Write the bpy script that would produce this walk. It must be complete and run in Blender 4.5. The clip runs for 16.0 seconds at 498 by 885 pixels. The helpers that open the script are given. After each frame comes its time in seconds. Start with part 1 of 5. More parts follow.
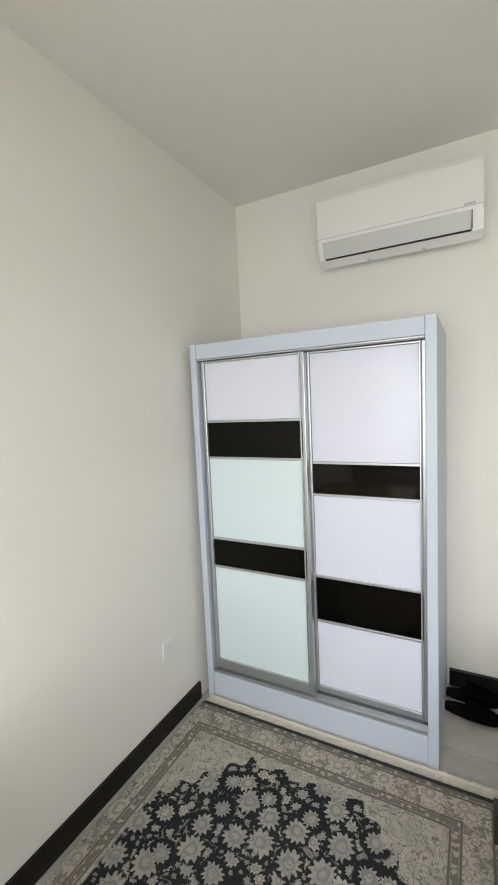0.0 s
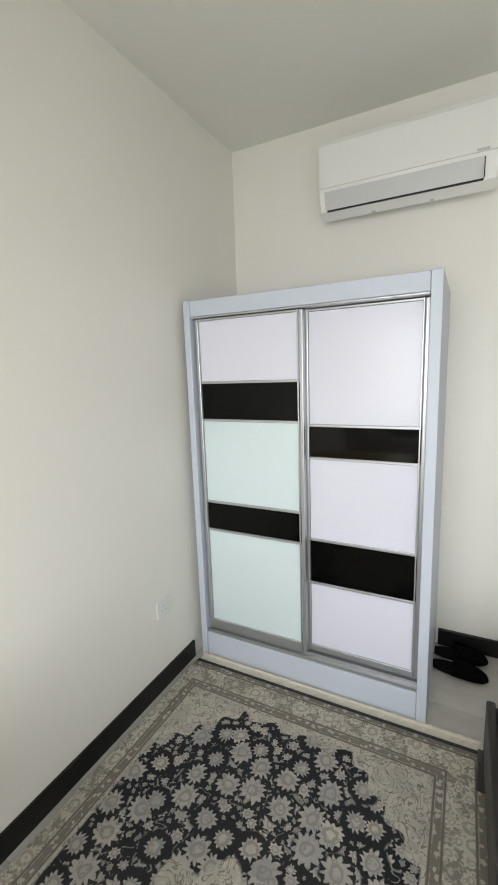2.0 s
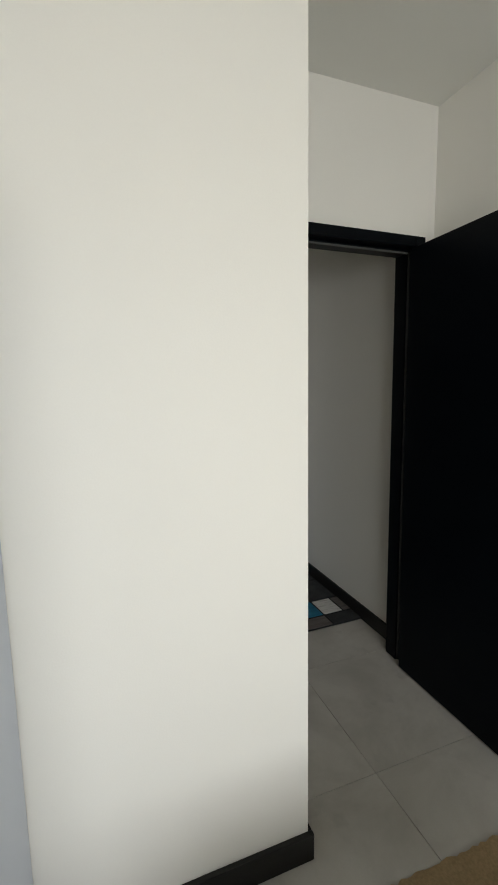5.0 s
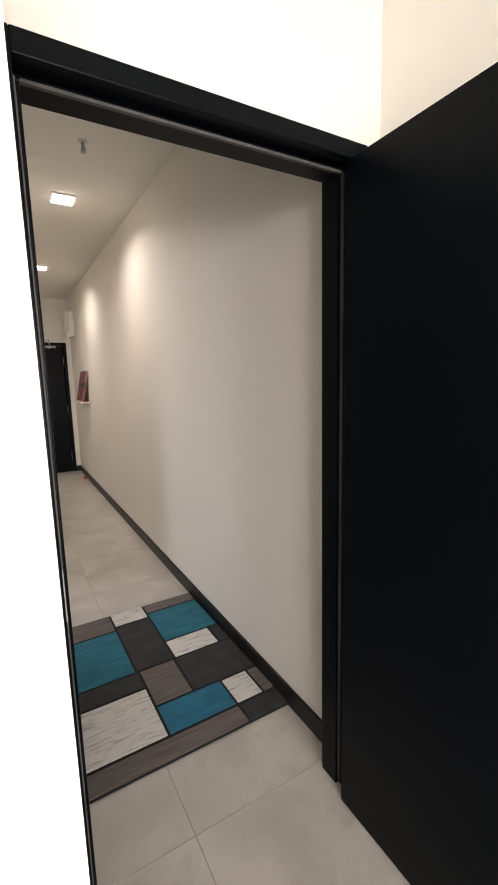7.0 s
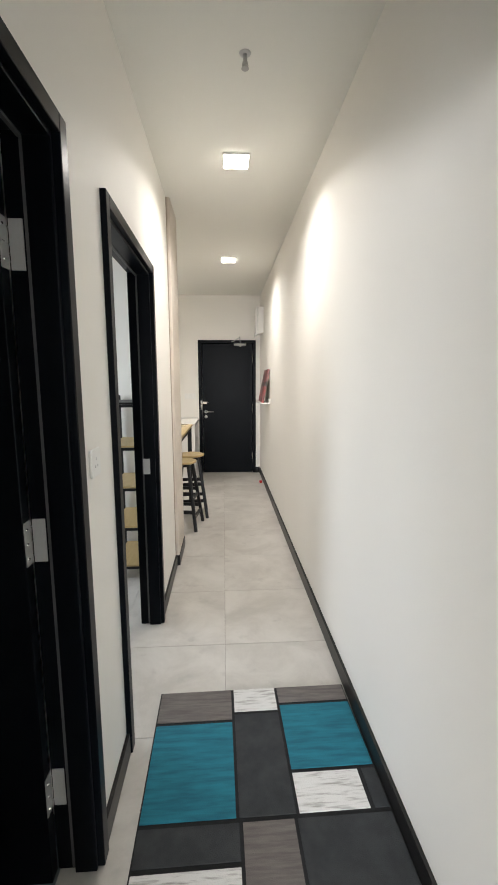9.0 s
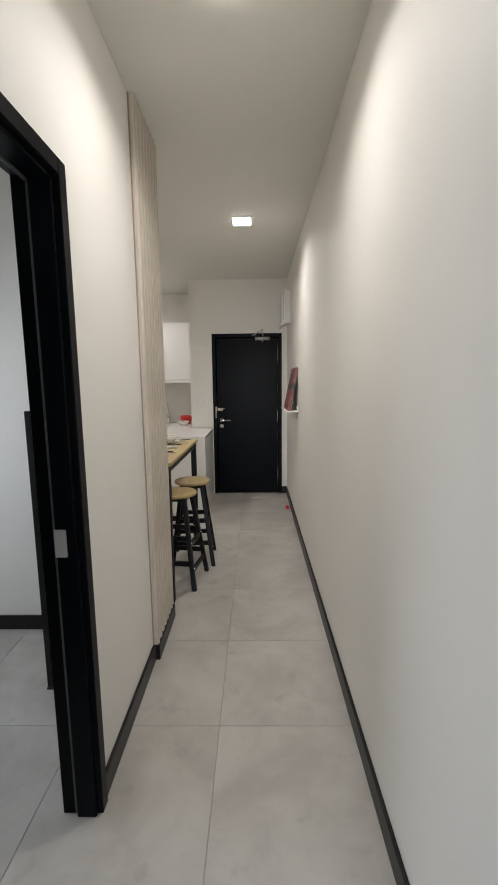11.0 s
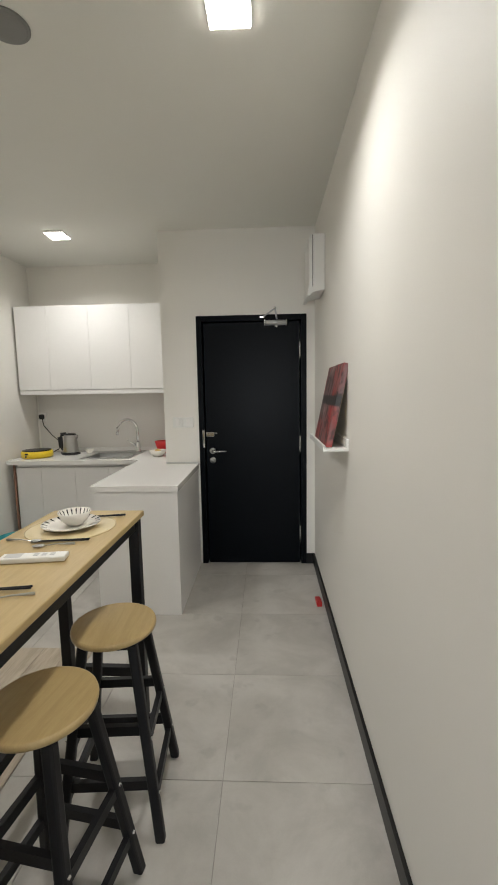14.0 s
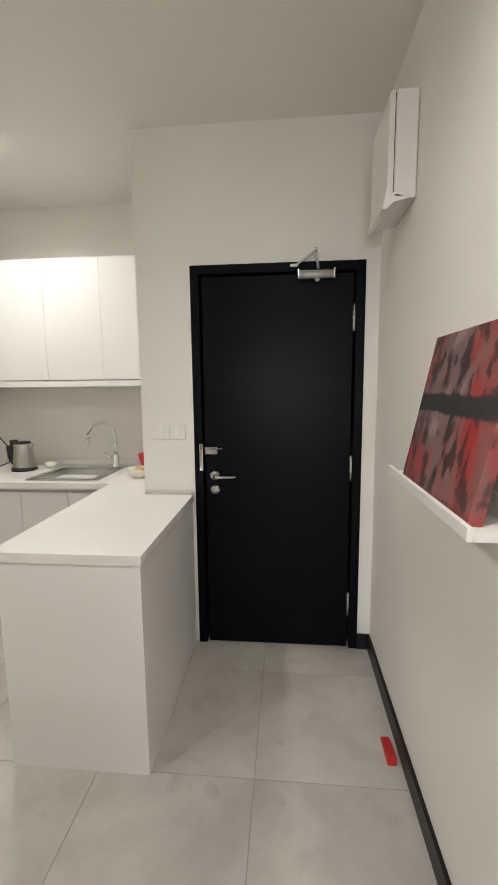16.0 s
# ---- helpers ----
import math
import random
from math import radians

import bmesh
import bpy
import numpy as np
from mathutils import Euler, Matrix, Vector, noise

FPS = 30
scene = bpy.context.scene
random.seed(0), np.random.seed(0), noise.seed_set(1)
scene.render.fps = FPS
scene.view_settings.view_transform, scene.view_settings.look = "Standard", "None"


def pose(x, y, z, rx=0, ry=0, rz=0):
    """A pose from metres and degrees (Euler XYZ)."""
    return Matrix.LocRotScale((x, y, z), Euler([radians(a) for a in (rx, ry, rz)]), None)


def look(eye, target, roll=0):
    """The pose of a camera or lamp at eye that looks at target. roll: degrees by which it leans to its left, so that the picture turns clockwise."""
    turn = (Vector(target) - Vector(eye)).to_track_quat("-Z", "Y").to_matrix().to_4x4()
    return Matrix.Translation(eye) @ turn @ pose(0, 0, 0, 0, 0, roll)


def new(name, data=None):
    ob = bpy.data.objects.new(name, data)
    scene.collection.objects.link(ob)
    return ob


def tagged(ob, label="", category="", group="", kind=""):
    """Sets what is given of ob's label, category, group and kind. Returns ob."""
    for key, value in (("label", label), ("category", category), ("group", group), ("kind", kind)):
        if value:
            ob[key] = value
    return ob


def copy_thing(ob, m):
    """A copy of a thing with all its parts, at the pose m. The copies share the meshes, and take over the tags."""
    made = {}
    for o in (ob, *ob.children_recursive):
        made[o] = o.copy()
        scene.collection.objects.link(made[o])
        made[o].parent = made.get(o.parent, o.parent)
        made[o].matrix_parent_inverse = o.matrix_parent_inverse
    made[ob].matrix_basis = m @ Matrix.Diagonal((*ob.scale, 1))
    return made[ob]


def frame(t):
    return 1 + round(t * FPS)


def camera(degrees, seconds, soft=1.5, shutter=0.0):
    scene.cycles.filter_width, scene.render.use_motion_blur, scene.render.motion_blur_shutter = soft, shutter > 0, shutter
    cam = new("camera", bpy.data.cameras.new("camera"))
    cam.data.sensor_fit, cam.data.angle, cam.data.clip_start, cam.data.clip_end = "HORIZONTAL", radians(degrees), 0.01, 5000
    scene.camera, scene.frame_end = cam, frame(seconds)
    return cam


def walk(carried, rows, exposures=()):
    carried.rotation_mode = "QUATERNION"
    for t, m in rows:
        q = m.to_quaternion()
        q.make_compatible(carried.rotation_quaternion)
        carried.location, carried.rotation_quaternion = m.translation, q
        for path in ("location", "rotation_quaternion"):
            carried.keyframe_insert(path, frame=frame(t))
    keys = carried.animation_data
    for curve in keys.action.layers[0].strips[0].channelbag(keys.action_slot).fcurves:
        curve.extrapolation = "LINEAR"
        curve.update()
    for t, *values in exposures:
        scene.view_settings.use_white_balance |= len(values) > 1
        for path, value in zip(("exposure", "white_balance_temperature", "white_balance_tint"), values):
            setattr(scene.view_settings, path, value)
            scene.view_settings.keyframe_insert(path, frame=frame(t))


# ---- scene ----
import itertools

cam = camera(61.3, 16.0, soft=1.8)
PATH = [
    (0, (-1.577, -2.793, 1.496), (-2.516, -1.036, 1.317), -2.6),
    (0.5, (-1.568, -2.818, 1.489), (-2.671, -1.162, 1.284), -2.8),
    (1, (-1.606, -2.85, 1.494), (-2.776, -1.252, 1.218), -2.5),
    (1.5, (-1.6, -2.836, 1.47), (-2.728, -1.213, 1.164), -2.5),
    (2, (-1.604, -2.757, 1.467), (-2.514, -1.007, 1.134), -2.0),
    (2.5, (-1.593, -2.611, 1.467), (-2.226, -0.743, 1.136), -1.3),
    (3, (-1.589, -2.408, 1.465), (-1.952, -0.468, 1.142), -0.7),
    (3.5, (-1.556, -2.197, 1.461), (-1.672, -0.225, 1.145), -0.3),
    (4, (-1.534, -2.004, 1.436), (-1.401, -0.031, 1.137), -0.3),
    (4.5, (-1.499, -1.751, 1.447), (-1.119, 0.192, 1.163), -0.6),
    (5, (-1.49, -1.496, 1.427), (-0.806, 0.366, 1.174), -1.0),
    (6.3, (-1.22, -1.03, 1.455), (-0.14, 0.63, 1.165), -1.1),
    (7.5, (-0.814, -0.698, 1.459), (-0.047, 1.123, 1.152), -1.3),
    (8, (-0.696, -0.543, 1.457), (-0.235, 1.38, 1.155), -0.1),
    (8.5, (-0.633, -0.331, 1.471), (-0.384, 1.632, 1.177), 0.1),
    (11, (-0.416, 1.079, 1.473), (-0.448, 3.059, 1.192), -0.7),
    (11.5, (-0.414, 1.412, 1.482), (-0.435, 3.394, 1.216), -0.8),
    (12, (-0.398, 1.755, 1.482), (-0.417, 3.738, 1.219), -0.6),
    (12.5, (-0.38, 2.112, 1.496), (-0.406, 4.094, 1.23), -0.7),
    (13, (-0.409, 2.45, 1.493), (-0.44, 4.433, 1.236), -0.7),
    (13.5, (-0.401, 2.778, 1.473), (-0.454, 4.762, 1.228), -0.7),
    (14, (-0.398, 3.102, 1.484), (-0.485, 5.085, 1.243), -1.0),
    (14.5, (-0.423, 3.426, 1.496), (-0.543, 5.408, 1.258), -1.0),
    (15, (-0.414, 3.723, 1.489), (-0.558, 5.703, 1.252), -0.9),
    (15.5, (-0.417, 4.02, 1.489), (-0.583, 5.997, 1.236), -0.7),
    (16, (-0.463, 4.359, 1.483), (-0.644, 6.333, 1.213), -0.6),
]
walk(cam, [(t, look(eye, target, roll)) for t, eye, target, roll in PATH], [
    (0.0, -0.66, 6550, 8), (4.5, -0.62, 6550, 8), (5.2, -0.6, 6550, 8), (6.4, -0.2, 6900, 9), (7.3, 1.60, 7150, 22), (7.7, 1.74, 6850, 18),
    (8.5, 1.84, 6400, 11), (11.0, 0.98, 6250, 12), (12.0, 1.06, 5950, 10), (13.0, 1.16, 6050, 10), (14.5, 1.22, 6200, 8), (16.0, 1.5, 6300, 10)])

# ---- world and lights ----
world = bpy.data.worlds.new("sky")
scene.world = world
world.use_nodes = True
sky = world.node_tree.nodes.new("ShaderNodeTexSky")
sky.sky_type = "NISHITA"
sky.sun_disc = False
sky.sun_elevation = radians(50)
sky.sun_rotation = radians(200)
bg = world.node_tree.nodes["Background"]
bg.inputs["Strength"].default_value = 0.10
world.node_tree.links.new(sky.outputs[0], bg.inputs["Color"])


def area(name, loc, target, sx, sy, watts, colour, spread=180):
    data = bpy.data.lights.new(name, "AREA")
    data.shape, data.size, data.size_y, data.energy, data.color = "RECTANGLE", sx, sy, watts, colour
    ob = new(name, data)
    ob.matrix_world = look(loc, target)
    data.spread = radians(spread)
    return ob


LAMP = (1.0, 0.94, 0.87)
area("bedroom_window_light", (-1.35, -4.18, 1.385), (-1.25, -2.3, -0.25), 2.2, 1.5, 115, (0.97, 0.985, 1.0), 165)
area("back_room_window_light", (-2.81, 2.55, 1.5), (-1.5, 2.55, 0.6), 0.9, 1.2, 8, (0.9, 0.95, 1.0))
area("hall_lamp_light", (-0.49, 2.615, 2.735), (-0.49, 2.6151, 0), 0.13, 0.13, 3.7, LAMP, 145)
area("entrance_lamp_light", (-0.51, 4.67, 2.735), (-0.51, 4.6701, 0), 0.13, 0.13, 4.1, LAMP, 145)
area("dining_lamp_light", (-2.07, 4.67, 2.735), (-2.07, 4.6701, 0), 0.13, 0.13, 4.0, LAMP, 172)
area("kitchen_lamp_light", (-2.07, 6.60, 2.735), (-2.07, 6.6001, 0), 0.13, 0.13, 3.9, LAMP, 150)


# ---- materials ----
def mat(name, colour, rough=0.5, metal=0.0, grain=0.0, scale=40.0, bump=0.0, mottle=0.0, mscale=3.0, coat=0.0):
    m = bpy.data.materials.new(name)
    m.use_nodes = True
    nt = m.node_tree
    b = nt.nodes["Principled BSDF"]
    b.inputs["Base Color"].default_value = (*colour, 1)
    b.inputs["Roughness"].default_value = rough
    b.inputs["Metallic"].default_value = metal
    b.inputs["Coat Weight"].default_value = coat
    if grain or bump or mottle:
        co = nt.nodes.new("ShaderNodeNewGeometry")
        fine = nt.nodes.new("ShaderNodeTexNoise")
        fine.inputs["Scale"].default_value = scale
        fine.inputs["Detail"].default_value = 4
        nt.links.new(co.outputs["Position"], fine.inputs["Vector"])
        big = nt.nodes.new("ShaderNodeTexNoise")
        big.inputs["Scale"].default_value = mscale
        big.inputs["Detail"].default_value = 5
        nt.links.new(co.outputs["Position"], big.inputs["Vector"])
        v = nt.nodes.new("ShaderNodeMath")
        v.operation = "MULTIPLY_ADD"
        nt.links.new(fine.outputs["Fac"], v.inputs[0])
        v.inputs[1].default_value = grain
        v.inputs[2].default_value = 1 - grain / 2 - mottle / 2
        w = nt.nodes.new("ShaderNodeMath")
        w.operation = "MULTIPLY_ADD"
        nt.links.new(big.outputs["Fac"], w.inputs[0])
        w.inputs[1].default_value = mottle
        nt.links.new(v.outputs[0], w.inputs[2])
        hsv = nt.nodes.new("ShaderNodeHueSaturation")
        hsv.inputs["Color"].default_value = (*colour, 1)
        nt.links.new(w.outputs[0], hsv.inputs["Value"])
        nt.links.new(hsv.outputs["Color"], b.inputs["Base Color"])
        if bump:
            bp = nt.nodes.new("ShaderNodeBump")
            bp.inputs["Strength"].default_value = bump
            bp.inputs["Distance"].default_value = 0.002
            nt.links.new(fine.outputs["Fac"], bp.inputs["Height"])
            nt.links.new(bp.outputs[0], b.inputs["Normal"])
    return m


class Graph:
    """Short hand for node arithmetic."""

    def __init__(self, m):
        self.nt = m.node_tree
        self.bsdf = self.nt.nodes["Principled BSDF"]

    def node(self, kind, **inputs):
        n = self.nt.nodes.new(kind)
        for k, v in inputs.items():
            self.put(n.inputs[k], v)
        return n

    def put(self, socket, v):
        if hasattr(v, "is_output"):
            self.nt.links.new(v, socket)
        else:
            socket.default_value = v

    def math(self, op, a, b=0.0, c=0.0):
        n = self.nt.nodes.new("ShaderNodeMath")
        n.operation = op
        for i, v in enumerate((a, b, c)):
            self.put(n.inputs[i], v)
        return n.outputs[0]

    def step(self, x, edge, soft):
        n = self.nt.nodes.new("ShaderNodeMapRange")
        n.interpolation_type = "SMOOTHSTEP"
        self.put(n.inputs["Value"], x)
        n.inputs["From Min"].default_value = edge - soft
        n.inputs["From Max"].default_value = edge + soft
        return n.outputs["Result"]

    def mix(self, fac, a, b):
        n = self.nt.nodes.new("ShaderNodeMix")
        n.data_type = "RGBA"
        self.put(n.inputs["Factor"], fac)
        for i, v in ((6, a), (7, b)):
            self.put(n.inputs[i], (*v, 1) if isinstance(v, tuple) else v)
        return n.outputs[2]


M_WALL = mat("wall_paint", (0.82, 0.80, 0.75), 0.6, grain=0.03, scale=220, bump=0.12, mottle=0.04, mscale=1.7)
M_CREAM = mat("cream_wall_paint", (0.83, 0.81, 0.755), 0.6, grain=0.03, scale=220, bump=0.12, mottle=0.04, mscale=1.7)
M_CEIL = mat("ceiling_paint", (0.77, 0.765, 0.715), 0.75, grain=0.03, scale=160, bump=0.1, mottle=0.05, mscale=1.3)
M_BLACKWOOD = mat("black_laminate", (0.0025, 0.0036, 0.0052), 0.33, grain=0.5, scale=90, bump=0.05, mottle=0.4, mscale=6)
M_BLACKWOOD.node_tree.nodes["Principled BSDF"].inputs["Specular IOR Level"].default_value = 0.08
M_SKIRT = mat("dark_skirting", (0.010, 0.0095, 0.009), 0.38, grain=0.4, scale=120, bump=0.1)
M_SKIRT.node_tree.nodes["Principled BSDF"].inputs["Specular IOR Level"].default_value = 0.3
M_SEAL = mat("grey_rubber", (0.07, 0.07, 0.068), 0.6)
M_GROUT = mat("grout", (0.33, 0.31, 0.28), 0.9, grain=0.3, scale=200)
M_ALU = mat("brushed_aluminium", (0.50, 0.51, 0.52), 0.38, 0.75, grain=0.1, scale=300)
M_HINGE = mat("satin_hinge_steel", (0.42, 0.42, 0.41), 0.5, 0.25, grain=0.1, scale=200)
M_STEEL = mat("steel", (0.46, 0.46, 0.45), 0.28, 1.0, grain=0.08, scale=150)
M_CHROME = mat("chrome", (0.75, 0.75, 0.75), 0.10, 1.0)
M_WPANEL = mat("white_gloss_panel", (0.74, 0.74, 0.84), 0.28, grain=0.02, scale=60, mottle=0.03)
M_MINT = mat("pale_mint_panel", (0.70, 0.80, 0.82), 0.22, grain=0.02, scale=60, mottle=0.03)
M_BGLASS = mat("black_glass", (0.002, 0.002, 0.002), 0.08)
M_BGLASS.node_tree.nodes["Principled BSDF"].inputs["Specular IOR Level"].default_value = 0.18
M_WFRAME = mat("pale_blue_laminate", (0.56, 0.605, 0.69), 0.42, grain=0.04, scale=90, mottle=0.04)
M_PLASTIC = mat("white_plastic", (0.80, 0.80, 0.77), 0.35, grain=0.02, scale=80)
M_GREYPL = mat("grey_plastic", (0.55, 0.55, 0.55), 0.4, grain=0.03, scale=80)
M_SPEAKER = mat("grey_speaker_mesh", (0.22, 0.22, 0.215), 0.6, grain=0.3, scale=400, bump=0.2)
M_WETTILE = mat("slate_blue_tile", (0.12, 0.14, 0.155), 0.35, grain=0.1, scale=90, mottle=0.25, mscale=5)
M_CABINET = mat("white_cabinet_laminate", (0.80, 0.79, 0.77), 0.35, grain=0.03, scale=60, mottle=0.03)
M_COUNTER = mat("white_quartz", (0.82, 0.81, 0.78), 0.22, grain=0.06, scale=350, mottle=0.03)
M_SPLASH = mat("splashback", (0.72, 0.70, 0.66), 0.3, mottle=0.06)
M_BLACKPL = mat("black_plastic", (0.012, 0.012, 0.012), 0.45, grain=0.2, scale=90)
M_BLACKPAINT = mat("black_painted_wood", (0.008, 0.008, 0.009), 0.45, grain=0.4, scale=70, bump=0.15, mottle=0.3, mscale=9)
M_FELT = mat("black_felt", (0.006, 0.006, 0.006), 0.95, grain=0.4, scale=300, bump=0.4)
M_FELT.node_tree.nodes["Principled BSDF"].inputs["Specular IOR Level"].default_value = 0.08
M_BLACKPAINT.node_tree.nodes["Principled BSDF"].inputs["Specular IOR Level"].default_value = 0.28
M_BEDWOOD = mat("dark_bed_wood", (0.035, 0.030, 0.027), 0.5, grain=0.3, scale=50, bump=0.1)
M_PIPING = mat("dark_piping", (0.03, 0.027, 0.025), 0.8, grain=0.3, scale=300, bump=0.3)
M_COIR = mat("tan_coir", (0.55, 0.41, 0.23), 0.95, grain=0.6, scale=120, bump=0.8, mottle=0.3, mscale=12)
M_YELLOW = mat("yellow_enamel", (0.80, 0.58, 0.02), 0.35, mottle=0.1)
M_RED = mat("red_plastic", (0.55, 0.02, 0.02), 0.35, mottle=0.1)
M_CERAMIC = mat("glazed_ceramic", (0.80, 0.77, 0.70), 0.18, grain=0.03, scale=40)
M_STRIPE = mat("dark_glaze", (0.03, 0.028, 0.03), 0.2)
M_FRINGE = mat("cotton_fringe", (0.60, 0.56, 0.47), 0.95, grain=0.4, scale=250, bump=0.6, mottle=0.2)
M_TEAL = mat("teal_plastic", (0.02, 0.30, 0.34), 0.4, mottle=0.1)
M_SILVER = mat("silver_strip", (0.55, 0.55, 0.53), 0.35, 0.6)
M_SHOEDARK = mat("clear_vinyl", (0.66, 0.55, 0.33), 0.12, grain=0.1, scale=60, bump=0.2)
M_PIPE = mat("copper_brown", (0.30, 0.16, 0.11), 0.5)
M_WHITEPAINT = mat("white_gloss_paint", (0.83, 0.82, 0.79), 0.3)


def lamp_material():
    m = bpy.data.materials.new("lamp_diffuser")
    m.use_nodes = True
    b = m.node_tree.nodes["Principled BSDF"]
    b.inputs["Emission Color"].default_value = (1, 0.92, 0.80, 1)
    b.inputs["Emission Strength"].default_value = 6
    return m


def wood_material(name, light, dark, across, scale=9.0, rough=0.35):
    """Grain that runs along one axis of the object."""
    m = bpy.data.materials.new(name)
    m.use_nodes = True
    g = Graph(m)
    co = g.node("ShaderNodeTexCoord").outputs["Object"]
    mp = g.node("ShaderNodeMapping", Vector=co)
    mp.inputs["Scale"].default_value = across
    big = g.node("ShaderNodeTexNoise", Vector=mp.outputs[0], Scale=scale, Detail=6.0, Distortion=0.6)
    fine = g.node("ShaderNodeTexNoise", Vector=mp.outputs[0], Scale=scale * 7, Detail=3.0)
    f = g.math("MULTIPLY_ADD", fine.outputs["Fac"], 0.35, g.math("MULTIPLY", big.outputs["Fac"], 0.75))
    g.put(g.bsdf.inputs["Base Color"], g.mix(g.step(f, 0.55, 0.22), dark, light))
    g.bsdf.inputs["Roughness"].default_value = rough
    bp = g.node("ShaderNodeBump", Height=fine.outputs["Fac"], Strength=0.15, Distance=0.001)
    g.put(g.bsdf.inputs["Normal"], bp.outputs[0])
    return m


M_LAMP = lamp_material()
M_OAK = wood_material("light_oak", (0.50, 0.375, 0.175), (0.42, 0.305, 0.135), (5, 0.5, 5))
M_OAKX = wood_material("yellow_pine", (0.66, 0.47, 0.17), (0.55, 0.37, 0.11), (0.5, 5, 5))
M_VINYL = wood_material("beige_vinyl_plank", (0.52, 0.45, 0.35), (0.36, 0.30, 0.22), (6, 0.6, 6), 6, 0.35)
M_SLAT = wood_material("pale_ash_slat", (0.70, 0.64, 0.56), (0.50, 0.44, 0.37), (9, 9, 0.35), 7, 0.55)

# Slat wood again in a darker colour, painting the shade between the slats.
M_SLATBACK = wood_material("ash_with_groove_shade", (0.36, 0.31, 0.25), (0.24, 0.20, 0.16), (9, 9, 0.35), 7, 0.6)


def tile_material():
    m = bpy.data.materials.new("cement_tile")
    m.use_nodes = True
    g = Graph(m)
    pos = g.node("ShaderNodeNewGeometry").outputs["Position"]
    rnd = g.node("ShaderNodeObjectInfo").outputs["Random"]
    off = g.node("ShaderNodeCombineXYZ", X=g.math("MULTIPLY", rnd, 37.0), Y=g.math("MULTIPLY", rnd, 11.0))
    vec = g.node("ShaderNodeVectorMath", **{})
    vec.operation = "ADD"
    g.put(vec.inputs[0], pos)
    g.put(vec.inputs[1], off.outputs[0])
    cloud = g.node("ShaderNodeTexNoise", Vector=vec.outputs[0], Scale=3.2, Detail=7.0, Roughness=0.62, Distortion=0.4)
    spots = g.node("ShaderNodeTexNoise", Vector=vec.outputs[0], Scale=7.5, Detail=3.0)
    grit = g.node("ShaderNodeTexNoise", Vector=vec.outputs[0], Scale=180.0, Detail=2.0)
    base = g.mix(g.step(cloud.outputs["Fac"], 0.5, 0.2), (0.42, 0.40, 0.365), (0.55, 0.53, 0.49))
    base = g.mix(g.math("MULTIPLY", g.step(spots.outputs["Fac"], 0.66, 0.06), 0.35), base, (0.32, 0.305, 0.28))
    base = g.mix(g.math("MULTIPLY", grit.outputs["Fac"], 0.12), base, (0.22, 0.21, 0.19))
    g.put(g.bsdf.inputs["Base Color"], base)
    g.put(g.bsdf.inputs["Roughness"], g.math("MULTIPLY_ADD", cloud.outputs["Fac"], 0.2, 0.34))
    bp = g.node("ShaderNodeBump", Height=grit.outputs["Fac"], Strength=0.06, Distance=0.001)
    g.put(g.bsdf.inputs["Normal"], bp.outputs[0])
    return m


